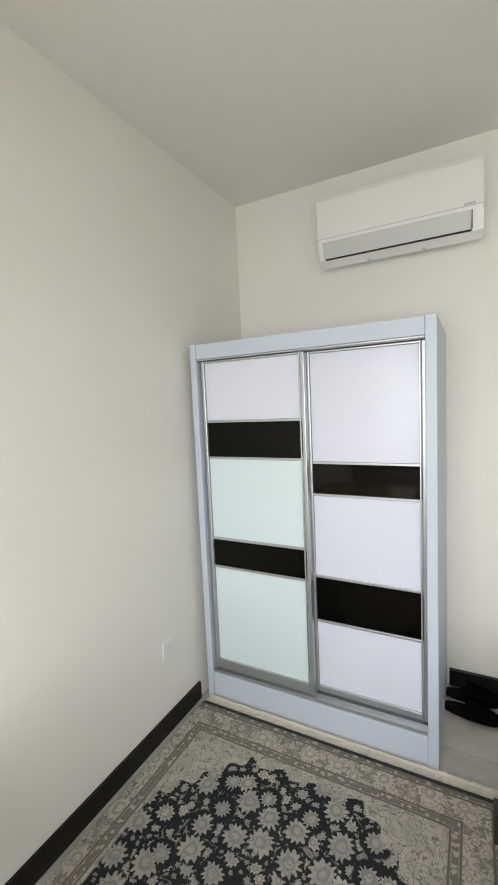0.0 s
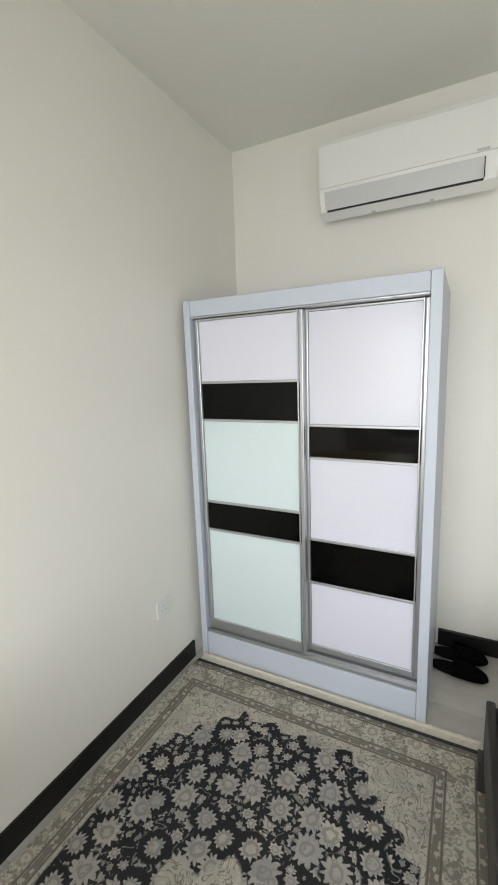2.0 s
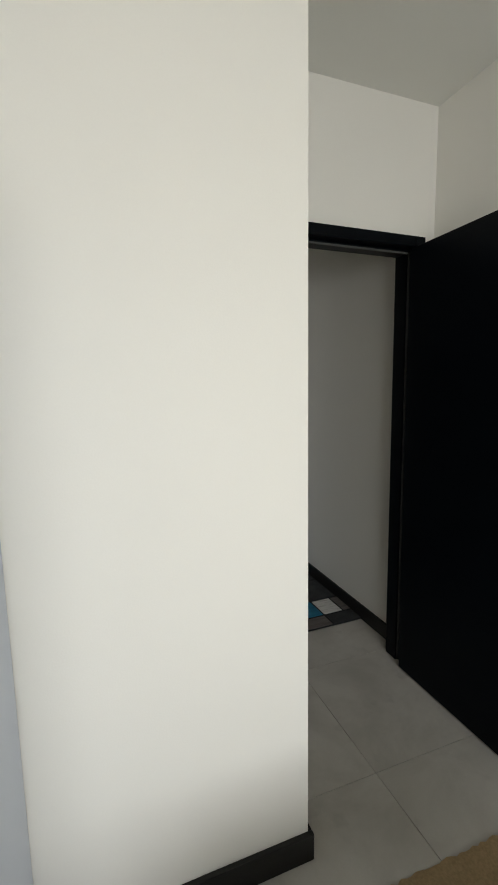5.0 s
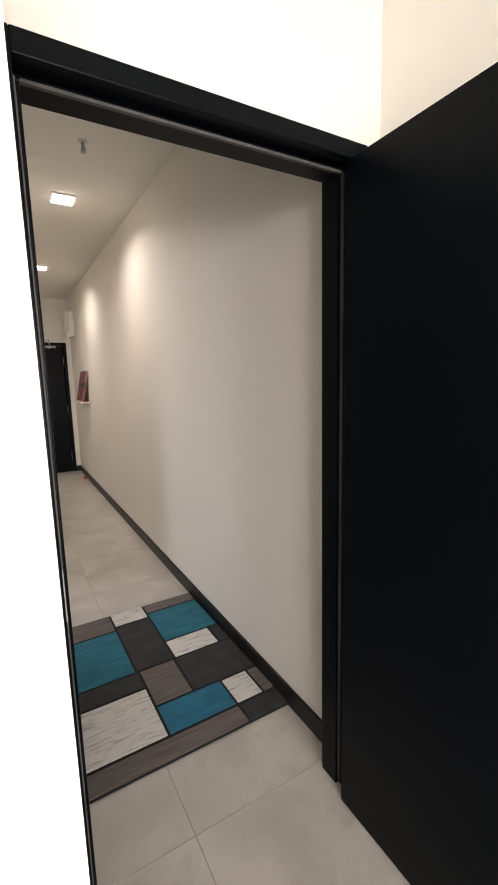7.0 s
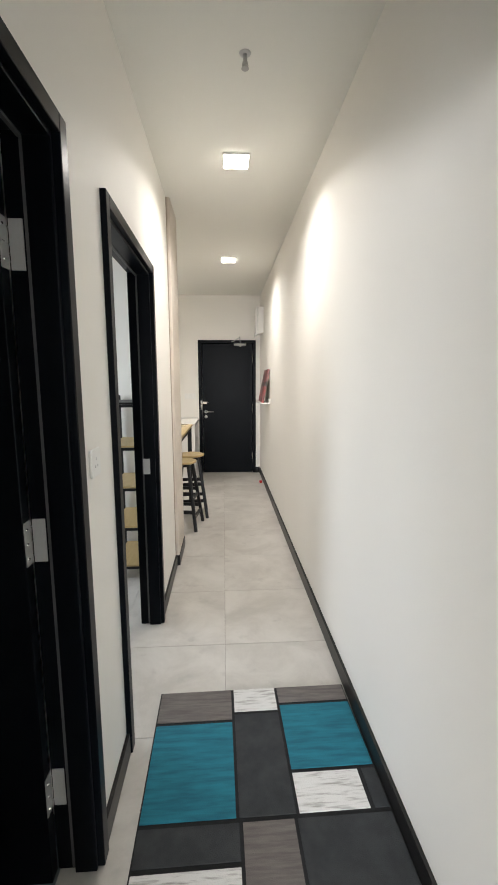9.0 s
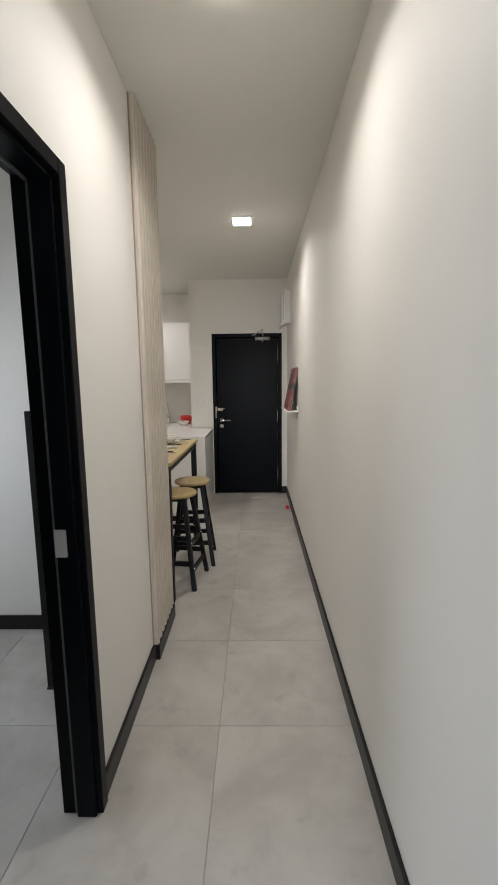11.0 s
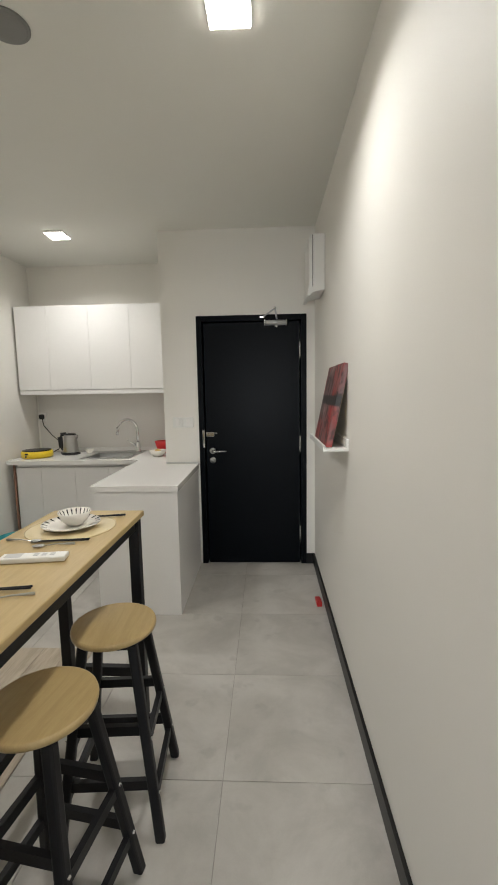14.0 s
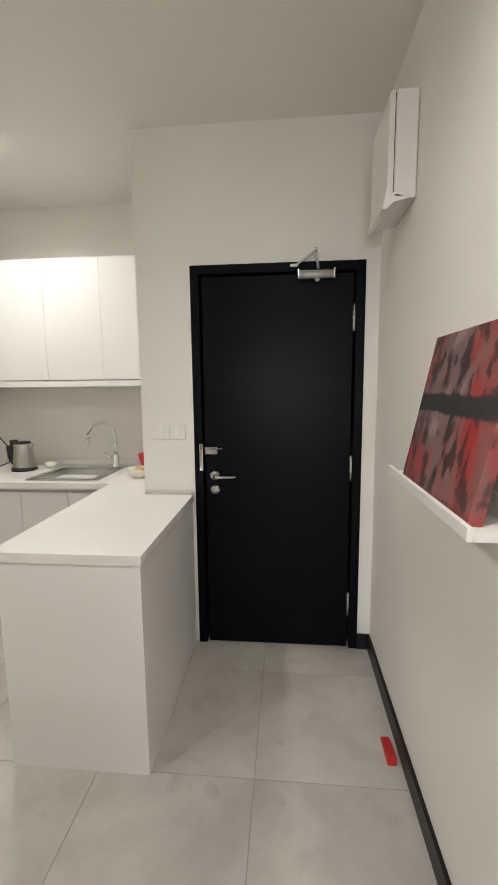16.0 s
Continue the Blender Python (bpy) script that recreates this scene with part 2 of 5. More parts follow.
def persian_material():
    """Navy field with cream flowers, a medallion, scalloped corners and banded borders; metres from the rug's middle."""
    m = bpy.data.materials.new("persian_pile")
    m.use_nodes = True
    g = Graph(m)
    co = g.node("ShaderNodeTexCoord").outputs["Object"]
    sep = g.node("ShaderNodeSeparateXYZ", Vector=co)
    x, y = sep.outputs["X"], sep.outputs["Y"]
    ax, ay = g.math("ABSOLUTE", x), g.math("ABSOLUTE", y)
    cream, taupe, navy, grey = (0.82, 0.775, 0.69), (0.28, 0.255, 0.22), (0.010, 0.015, 0.026), (0.54, 0.495, 0.42)

    warp = g.node("ShaderNodeTexNoise", Vector=co, Scale=26.0, Detail=3.0)
    shift = g.node("ShaderNodeVectorMath")
    shift.operation = "MULTIPLY_ADD"
    g.put(shift.inputs[0], warp.outputs["Color"])
    shift.inputs[1].default_value = (0.030, 0.030, 0)
    g.put(shift.inputs[2], co)

    def flowers(scale, petals, radius, seed):
        mp = g.node("ShaderNodeMapping", Vector=shift.outputs[0])
        mp.inputs["Location"].default_value = (seed, seed * 0.7, 0)
        v = g.node("ShaderNodeTexVoronoi", Vector=mp.outputs[0], Scale=scale, Randomness=0.9)
        v.voronoi_dimensions = "2D"
        d = g.node("ShaderNodeVectorMath")
        d.operation = "SUBTRACT"
        g.put(d.inputs[0], mp.outputs[0])
        g.put(d.inputs[1], v.outputs["Position"])
        s = g.node("ShaderNodeSeparateXYZ", Vector=d.outputs[0])
        ang = g.math("ARCTAN2", s.outputs["Y"], s.outputs["X"])
        lobe = g.math("COSINE", g.math("MULTIPLY_ADD", ang, petals, seed))
        r = v.outputs["Distance"]
        size = g.node("ShaderNodeSeparateXYZ", Vector=v.outputs["Color"]).outputs["Y"]
        edge = g.math("MULTIPLY", g.math("MULTIPLY_ADD", lobe, radius * 0.17, radius), g.math("MULTIPLY_ADD", size, 0.55, 0.72))
        inside = g.step(g.math("SUBTRACT", edge, r), 0.0, 0.03)
        ring = g.step(g.math("ABSOLUTE", g.math("SUBTRACT", r, radius * 0.5)), 0.04, 0.03)
        clear = g.step(r, radius * 1.45, 0.04)
        tone = g.node("ShaderNodeSeparateXYZ", Vector=v.outputs["Color"]).outputs["X"]
        return inside, ring, clear, tone

    f1, r1, c1, t1 = flowers(9.0, 12.0, 0.33, 1.3)
    f2, r2, c2, t2 = flowers(19.0, 8.0, 0.32, 4.1)
    f3, r3, c3, t3 = flowers(33.0, 5.0, 0.25, 7.7)
    vine = g.node("ShaderNodeTexNoise", Vector=co, Scale=9.0, Detail=1.0, Distortion=1.2)
    stem = g.math("SUBTRACT", 1.0, g.step(g.math("ABSOLUTE", g.math("SUBTRACT", vine.outputs["Fac"], 0.5)), 0.012, 0.010))
    fill = g.math("MAXIMUM", f2, g.math("MULTIPLY", c2, g.math("MAXIMUM", g.math("MULTIPLY", f3, 0.75), g.math("MULTIPLY", stem, 0.6))))
    pale = g.math("MAXIMUM", f1, g.math("MULTIPLY", c1, fill))
    detail = g.math("MINIMUM", r1, g.math("MINIMUM", r2, r3))
    bloom = g.mix(g.math("MULTIPLY_ADD", detail, 0.65, 0.35), taupe, cream)
    bloom = g.mix(g.math("MULTIPLY", g.math("MULTIPLY_ADD", t1, 0.5, g.math("MULTIPLY", t2, 0.5)), 0.75), bloom, (0.42, 0.42, 0.44))
    field = g.mix(pale, navy, bloom)
    # cream ground with taupe scrolls, for the borders, corners and the medallion
    scroll = g.node("ShaderNodeTexNoise", Vector=co, Scale=17.0, Detail=1.5, Distortion=2.2)
    line = g.math("SUBTRACT", 1.0, g.step(g.math("ABSOLUTE", g.math("SUBTRACT", scroll.outputs["Fac"], 0.5)), 0.022, 0.014))
    ground = g.mix(g.math("MULTIPLY", g.math("MAXIMUM", g.math("MULTIPLY", f1, 0.55), g.math("MULTIPLY", f2, 0.6)), 0.8), cream, (0.58, 0.55, 0.50))
    ground = g.mix(g.math("MULTIPLY", line, 0.8), ground, taupe)
    # the field's outline: a rectangle with scalloped cut corners
    HX, HY = 0.52, 1.037
    wave = g.math("MULTIPLY", g.math("SINE", g.math("MULTIPLY", g.math("SUBTRACT", x, y), 42.0)), 0.018)
    wave2 = g.math("MULTIPLY", g.math("SINE", g.math("MULTIPLY", g.math("SUBTRACT", ax, ay), 42.0)), 0.022)
    corner = g.math("ADD", g.math("MULTIPLY_ADD", ax, 1.0, g.math("MULTIPLY", ay, 0.9)), wave2)
    infield = g.math("MULTIPLY", g.math("SUBTRACT", 1.0, g.step(corner, 1.13, 0.006)),
                     g.math("SUBTRACT", 1.0, g.step(g.math("MAXIMUM", g.math("ADD", ay, wave), g.math("ADD", ax, 0.485)), 0.99, 0.005)))
    rad = g.math("POWER", g.math("ADD", g.math("POWER", g.math("DIVIDE", x, 0.30), 2.0), g.math("POWER", g.math("DIVIDE", y, 0.46), 2.0)), 0.5)
    theta = g.math("ARCTAN2", y, x)
    scallop = g.math("MULTIPLY_ADD", g.math("COSINE", g.math("MULTIPLY", theta, 16.0)), 0.07, 1.0)
    medal = g.step(g.math("SUBTRACT", scallop, rad), 0.0, 0.02)
    inner = g.mix(infield, ground, field)
    inner = g.mix(medal, inner, ground)
    # border bands by the distance from the inner rectangle
    out = g.math("MAXIMUM", g.math("SUBTRACT", ax, HX), g.math("SUBTRACT", ay, HY))
    petal = g.math("MULTIPLY", g.math("MAXIMUM", g.math("MAXIMUM", f1, f2), g.math("MULTIPLY", f3, 0.8)), g.math("MULTIPLY_ADD", detail, 0.7, 0.3))
    border = g.mix(g.math("MAXIMUM", petal, g.math("MULTIPLY", line, 0.75)), (0.42, 0.39, 0.335), (0.88, 0.83, 0.73))
    full = g.mix(g.step(out, 0.0, 0.003), inner, border)
    small = g.mix(g.math("MULTIPLY", f3, 0.9), (0.36, 0.325, 0.27), cream)
    for a, b in ((0.0, 0.008), (0.034, 0.042), (0.130, 0.138)):
        full = g.mix(g.math("MULTIPLY", g.step(out, a, 0.002), g.math("SUBTRACT", 1.0, g.step(out, b, 0.002))), full, taupe)
    for a, b in ((0.010, 0.032), (0.140, 0.172)):
        full = g.mix(g.math("MULTIPLY", g.step(out, a, 0.002), g.math("SUBTRACT", 1.0, g.step(out, b, 0.002))), full, small)
    pile = g.node("ShaderNodeTexNoise", Vector=co, Scale=420.0, Detail=2.0)
    fade = g.node("ShaderNodeTexNoise", Vector=co, Scale=2.5, Detail=4.0)
    full = g.mix(g.math("MULTIPLY", pile.outputs["Fac"], 0.10), full, taupe)
    full = g.mix(g.math("MULTIPLY", fade.outputs["Fac"], 0.12), full, grey)
    g.put(g.bsdf.inputs["Base Color"], full)
    g.bsdf.inputs["Roughness"].default_value = 0.95
    g.bsdf.inputs["Specular IOR Level"].default_value = 0.15
    bp = g.node("ShaderNodeBump", Height=pile.outputs["Fac"], Strength=0.5, Distance=0.003)
    g.put(g.bsdf.inputs["Normal"], bp.outputs[0])
    return m


def quilt_material():
    m = bpy.data.materials.new("quilted_ticking")
    m.use_nodes = True
    g = Graph(m)
    co = g.node("ShaderNodeTexCoord").outputs["Object"]
    sep = g.node("ShaderNodeSeparateXYZ", Vector=co)
    x, y = sep.outputs["X"], sep.outputs["Y"]
    u = g.math("MULTIPLY_ADD", x, 0.78, g.math("MULTIPLY", y, -0.62))
    v = g.math("MULTIPLY_ADD", x, 0.62, g.math("MULTIPLY", y, 0.78))
    w = g.math("MULTIPLY_ADD", g.math("SINE", g.math("MULTIPLY", v, 52.0)), 0.012, u)
    p = g.math("PINGPONG", w, 0.045)
    soft = g.node("ShaderNodeTexNoise", Vector=co, Scale=14.0, Detail=3.0)
    hgt = g.math("MULTIPLY_ADD", soft.outputs["Fac"], 0.5, g.step(p, 0.008, 0.008))
    bp = g.node("ShaderNodeBump", Height=hgt, Strength=0.45, Distance=0.004)
    g.put(g.bsdf.inputs["Normal"], bp.outputs[0])
    g.put(g.bsdf.inputs["Base Color"], g.mix(soft.outputs["Fac"], (0.72, 0.71, 0.68), (0.80, 0.79, 0.77)))
    g.bsdf.inputs["Roughness"].default_value = 0.8
    return m


def streak_material(name, a, b, sx, sy, edge=0.5, soft=0.2):
    """Woven pile with streaks along one axis."""
    m = bpy.data.materials.new(name)
    m.use_nodes = True
    g = Graph(m)
    co = g.node("ShaderNodeNewGeometry").outputs["Position"]
    mp = g.node("ShaderNodeMapping", Vector=co)
    mp.inputs["Scale"].default_value = (sx, sy, 1)
    n = g.node("ShaderNodeTexNoise", Vector=mp.outputs[0], Scale=6.0, Detail=6.0, Roughness=0.65)
    k = g.node("ShaderNodeTexNoise", Vector=co, Scale=350.0, Detail=2.0)
    c = g.mix(g.step(n.outputs["Fac"], edge, soft), a, b)
    g.put(g.bsdf.inputs["Base Color"], g.mix(g.math("MULTIPLY", k.outputs["Fac"], 0.25), c, a))
    g.bsdf.inputs["Roughness"].default_value = 0.95
    bp = g.node("ShaderNodeBump", Height=k.outputs["Fac"], Strength=0.5, Distance=0.003)
    g.put(g.bsdf.inputs["Normal"], bp.outputs[0])
    return m


def painting_material():
    """Abstract reds and greys with one dark bar across; object metres, x across, z up."""
    m = bpy.data.materials.new("abstract_red_painting")
    m.use_nodes = True
    g = Graph(m)
    co = g.node("ShaderNodeTexCoord").outputs["Object"]
    sep = g.node("ShaderNodeSeparateXYZ", Vector=co)
    y, z = sep.outputs["Y"], sep.outputs["Z"]
    mp = g.node("ShaderNodeMapping", Vector=co)
    mp.inputs["Scale"].default_value = (3, 3.4, 2.2)
    n = g.node("ShaderNodeTexNoise", Vector=mp.outputs[0], Scale=1.3, Detail=6.0, Distortion=0.8)
    k = g.node("ShaderNodeTexNoise", Vector=mp.outputs[0], Scale=6.0, Detail=5.0)
    c = g.mix(g.step(n.outputs["Fac"], 0.5, 0.12), (0.35, 0.028, 0.028), (0.19, 0.13, 0.125))
    c = g.mix(g.math("MULTIPLY", g.step(k.outputs["Fac"], 0.54, 0.06), 0.85), c, (0.035, 0.024, 0.024))
    c = g.mix(g.math("MULTIPLY", g.step(n.outputs["Fac"], 0.66, 0.05), 0.6), c, (0.42, 0.27, 0.26))
    bar = g.math("SUBTRACT", 1.0, g.step(g.math("ABSOLUTE", g.math("SUBTRACT", z, g.math("MULTIPLY_ADD", k.outputs["Fac"], 0.02, 0.225))), 0.026, 0.006))
    c = g.mix(bar, c, (0.035, 0.033, 0.034))
    post = g.math("SUBTRACT", 1.0, g.step(g.math("ABSOLUTE", g.math("SUBTRACT", y, 0.42)), 0.012, 0.01))
    c = g.mix(g.math("MULTIPLY", post, 0.75), c, (0.05, 0.045, 0.045))
    g.put(g.bsdf.inputs["Base Color"], c)
    g.bsdf.inputs["Roughness"].default_value = 0.45
    bp = g.node("ShaderNodeBump", Height=k.outputs["Fac"], Strength=0.4, Distance=0.003)
    g.put(g.bsdf.inputs["Normal"], bp.outputs[0])
    return m


M_TILE = tile_material()
M_PERSIAN = persian_material()
M_QUILT = quilt_material()
M_PAINTING = painting_material()
M_RTEAL = streak_material("teal_pile", (0.008, 0.10, 0.145), (0.012, 0.17, 0.235), 1, 9)
M_RBLUE = streak_material("blue_pile", (0.008, 0.115, 0.20), (0.012, 0.16, 0.27), 1, 5)
M_RWHITE = streak_material("white_streaked_pile", (0.33, 0.32, 0.30), (0.68, 0.67, 0.65), 1.5, 14, 0.42, 0.1)
M_RBROWN = streak_material("taupe_pile", (0.10, 0.088, 0.082), (0.17, 0.15, 0.14), 1, 10)
M_RDARK = streak_material("charcoal_pile", (0.022, 0.024, 0.026), (0.038, 0.041, 0.043), 2, 2)
M_RLINE = streak_material("black_pile", (0.010, 0.010, 0.011), (0.016, 0.016, 0.017), 2, 2)


# ---- mesh helpers ----
def box(bm, x0, x1, y0, y1, z0, z1, bevel=0.0):
    vs = [bm.verts.new((x, y, z)) for x in (x0, x1) for y in (y0, y1) for z in (z0, z1)]
    fs = [bm.faces.new([vs[i] for i in q]) for q in ((0, 1, 3, 2), (4, 6, 7, 5), (0, 4, 5, 1), (2, 3, 7, 6), (0, 2, 6, 4), (1, 5, 7, 3))]
    if bevel:
        es = list({e for f in fs for e in f.edges})
        bmesh.ops.bevel(bm, geom=es, offset=bevel, segments=2, affect="EDGES", profile=0.5)
    return bm


def ring_solid(bm, profile, segments=32, centre=(0, 0), closed=True):
    """A turned solid from (radius, z) pairs, from one end to the other."""
    rings = []
    for r, z in profile:
        rings.append([bm.verts.new((centre[0] + r * math.cos(2 * math.pi * i / segments), centre[1] + r * math.sin(2 * math.pi * i / segments), z)) for i in range(segments)])
    for a, b in zip(rings, rings[1:]):
        for i in range(segments):
            j = (i + 1) % segments
            f = bm.faces.new((a[i], a[j], b[j], b[i]))
            f.smooth = True
    if closed:
        bm.faces.new(rings[0][::-1])
        bm.faces.new(rings[-1])
    return bm


def tube(bm, points, radius, sides=10):
    """A round bar along points."""
    pts = [Vector(p) for p in points]
    rings = []
    for i, p in enumerate(pts):
        d = (pts[min(i + 1, len(pts) - 1)] - pts[max(i - 1, 0)]).normalized()
        up = Vector((0, 0, 1)) if abs(d.z) < 0.9 else Vector((1, 0, 0))
        u = d.cross(up).normalized()
        v = d.cross(u)
        r = radius[i] if isinstance(radius, (list, tuple)) else radius
        rings.append([bm.verts.new(p + r * (math.cos(2 * math.pi * k / sides) * u + math.sin(2 * math.pi * k / sides) * v)) for k in range(sides)])
    for a, b in zip(rings, rings[1:]):
        for i in range(sides):
            j = (i + 1) % sides
            f = bm.faces.new((a[i], a[j], b[j], b[i]))
            f.smooth = True
    bm.faces.new(rings[0][::-1])
    bm.faces.new(rings[-1])
    return bm


def beam(bm, a, b, wx, wy):
    """A square bar from a to b, its ends cut level."""
    a, b = Vector(a), Vector(b)
    lo = [bm.verts.new(a + Vector((sx * wx / 2, sy * wy / 2, 0))) for sx, sy in ((-1, -1), (1, -1), (1, 1), (-1, 1))]
    hi = [bm.verts.new(b + Vector((sx * wx / 2, sy * wy / 2, 0))) for sx, sy in ((-1, -1), (1, -1), (1, 1), (-1, 1))]
    fs = [bm.faces.new(lo[::-1]), bm.faces.new(hi)]
    for i in range(4):
        j = (i + 1) % 4
        fs.append(bm.faces.new((lo[i], lo[j], hi[j], hi[i])))
    bmesh.ops.bevel(bm, geom=list({e for f in fs for e in f.edges}), offset=0.008, segments=3, affect="EDGES", profile=0.5)
    return bm


def rail(bm, a, b, wide, tall):
    """A flat level bar from a to b."""
    a, b = Vector(a), Vector(b)
    d = (b - a).normalized()
    n = Vector((-d.y, d.x, 0)) * wide / 2
    vs = [bm.verts.new(p + s * n + Vector((0, 0, h))) for p in (a, b) for s in (-1, 1) for h in (-tall / 2, tall / 2)]
    for q in ((0, 1, 3, 2), (4, 6, 7, 5), (0, 4, 5, 1), (2, 3, 7, 6), (0, 2, 6, 4), (1, 5, 7, 3)):
        bm.faces.new([vs[i] for i in q])
    return bm


def finish(name, bm, material):
    bmesh.ops.recalc_face_normals(bm, faces=bm.faces[:])
    me = bpy.data.meshes.new(name)
    bm.to_mesh(me)
    bm.free()
    me.materials.append(material)
    return me


def part(name, bm, material, parent, label=""):
    ob = new(name, finish(name, bm, material))
    ob.parent = parent
    if label:
        ob["label"] = label
    return ob


def block(name, material, parent, x0, x1, y0, y1, z0, z1, bevel=0.003, label=""):
    return part(name, box(bmesh.new(), x0, x1, y0, y1, z0, z1, bevel), material, parent, label)


def thing(name, m, label, category, group="", kind=""):
    ob = new(name)
    ob.empty_display_size = 0.1
    ob.matrix_world = m
    return tagged(ob, label, category, group, kind)


def solid(name, bm, material, label, category, group="", kind="", m=None):
    ob = new(name, finish(name, bm, material))
    if m:
        ob.matrix_world = m
    return tagged(ob, label, category, group, kind)


def joined_blocks(boxes):
    """One connected solid out of blocks that touch: only the outer faces stay."""
    cuts = [sorted({round(b[a], 5) for b in boxes} | {round(b[a + 1], 5) for b in boxes}) for a in (0, 2, 4)]
    full = set()
    for i, j, k in itertools.product(*(range(len(c) - 1) for c in cuts)):
        mid = [(c[n] + c[n + 1]) / 2 for c, n in zip(cuts, (i, j, k))]
        if any(b[0] < mid[0] < b[1] and b[2] < mid[1] < b[3] and b[4] < mid[2] < b[5] for b in boxes):
            full.add((i, j, k))
    bm = bmesh.new()
    verts = {}

    def corner(c):
        if c not in verts:
            verts[c] = bm.verts.new([cuts[a][c[a]] for a in range(3)])
        return verts[c]

    for cell in sorted(full):
        for a in range(3):
            u, v = (a + 1) % 3, (a + 2) % 3
            for side in (0, 1):
                beside = list(cell)
                beside[a] += 2 * side - 1
                if tuple(beside) in full:
                    continue
                quad = []
                for du, dv in ((0, 0), (1, 0), (1, 1), (0, 1)):
                    c = list(cell)
                    c[a] += side
                    c[u] += du
                    c[v] += dv
                    quad.append(corner(tuple(c)))
                bm.faces.new(quad if side else quad[::-1])
    return bm


def setting(name, boxes, material, label, category="wall"):
    return solid(name, joined_blocks(boxes), material, label, category, kind="structure")


# ---- the shell ----
XL, XR, CB, CH = -2.822, 0.0, 2.665, 2.77
XH = -0.977          # hall side of the partition
TOP = 2.95
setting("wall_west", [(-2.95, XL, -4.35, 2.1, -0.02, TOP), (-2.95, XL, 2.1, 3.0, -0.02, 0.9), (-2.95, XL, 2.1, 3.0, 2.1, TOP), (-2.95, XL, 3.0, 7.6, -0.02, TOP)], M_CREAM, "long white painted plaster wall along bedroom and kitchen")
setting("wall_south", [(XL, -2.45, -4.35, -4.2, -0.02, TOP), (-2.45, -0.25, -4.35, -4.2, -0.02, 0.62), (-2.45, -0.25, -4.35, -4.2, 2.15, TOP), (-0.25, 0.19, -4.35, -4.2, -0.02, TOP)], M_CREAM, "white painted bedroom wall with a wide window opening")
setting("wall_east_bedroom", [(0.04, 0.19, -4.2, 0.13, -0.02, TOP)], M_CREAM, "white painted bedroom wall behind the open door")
setting("wall_east", [(XR, 0.15, 0.13, 7.6, -0.02, TOP)], M_WALL, "long white painted hallway wall")
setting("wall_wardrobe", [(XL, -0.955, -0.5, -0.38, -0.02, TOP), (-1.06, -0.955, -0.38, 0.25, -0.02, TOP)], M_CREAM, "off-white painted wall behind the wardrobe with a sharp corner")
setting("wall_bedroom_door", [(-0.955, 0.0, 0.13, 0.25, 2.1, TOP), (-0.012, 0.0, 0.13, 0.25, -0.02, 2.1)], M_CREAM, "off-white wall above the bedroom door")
setting("wall_hall", [(-1.10, XH, 0.25, 0.27, -0.02, TOP), (-1.10, XH, 0.27, 1.07, 2.1, TOP), (-1.10, XH, 1.07, 1.42, -0.02, TOP), (-1.10, XH, 1.42, 2.38, 2.1, TOP), (-1.10, XH, 2.38, 3.57, -0.02, TOP)], M_WALL, "white painted hallway partition with two door openings")
setting("wall_bathroom", [(XL, -1.10, 1.19, 1.29, -0.02, TOP)], M_WALL, "white painted partition between the side rooms")
setting("wall_back_room", [(XL, -1.10, 3.45, 3.57, -0.02, TOP)], M_WALL, "white painted end wall of the side room")
setting("wall_entrance", [(-1.26, -0.97, 6.61, 7.45, -0.02, TOP), (-0.97, -0.07, 6.61, 6.75, 2.1, TOP), (-0.07, XR, 6.61, 6.75, -0.02, TOP)], M_WALL, "white painted wall round the entrance door")
# Added out of view behind the shut door to keep sky light from leaking in.
setting("wall_leak_block", [(-1.0, 0.0, 6.9, 7.0, -0.02, TOP)], M_WALL, "unseen wall added to stop light leaking round the entrance door")
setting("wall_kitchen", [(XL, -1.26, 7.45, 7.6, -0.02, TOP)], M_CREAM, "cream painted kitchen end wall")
setting("ceiling_bedroom", [(XL, 0.04, -4.2, 0.13, CB, TOP - 0.05)], M_CEIL, "flat matt off-white bedroom ceiling", "ceiling")
setting("ceiling", [(XL, XR, 0.13, 7.45, CH, TOP - 0.06)], M_CEIL, "flat matt off-white hallway ceiling", "ceiling")
floor = setting("floor", [(-2.9, 0.1, -4.3, 7.5, -0.08, -0.004)], M_GROUT, "square grey cement-look porcelain floor tiles", "floor")


def skirting(boxes, label="dark brown-black timber skirting board"):
    bm = bmesh.new()
    for b in boxes:
        box(bm, *b, 0.003)
    return solid("baseboard", bm, M_SKIRT, label, "skirting", kind="structure")


SK = 0.09
skirting([(XL, XL + 0.014, -4.2, -1.13, 0.0, SK)])
skirting([(-1.68, -0.941, -0.516, -0.5, 0.0, SK), (-0.957, -0.941, -0.5, 0.113, 0.0, SK - 0.002)])
skirting([(-0.014, XR, 0.27, 6.61, 0.0, SK)])
skirting([(XH, XH + 0.014, 1.07, 1.42, 0.0, SK)])
skirting([(XH, XH + 0.014, 2.385, 3.15, 0.0, SK), (XH + 0.001, XH + 0.036, 3.15, 3.584, 0.0, SK - 0.005)])
skirting([(XL, -1.1, 3.436, 3.45, 0.0, SK)])
skirting([(-0.07, -0.014, 6.596, 6.61, 0.0, SK)])


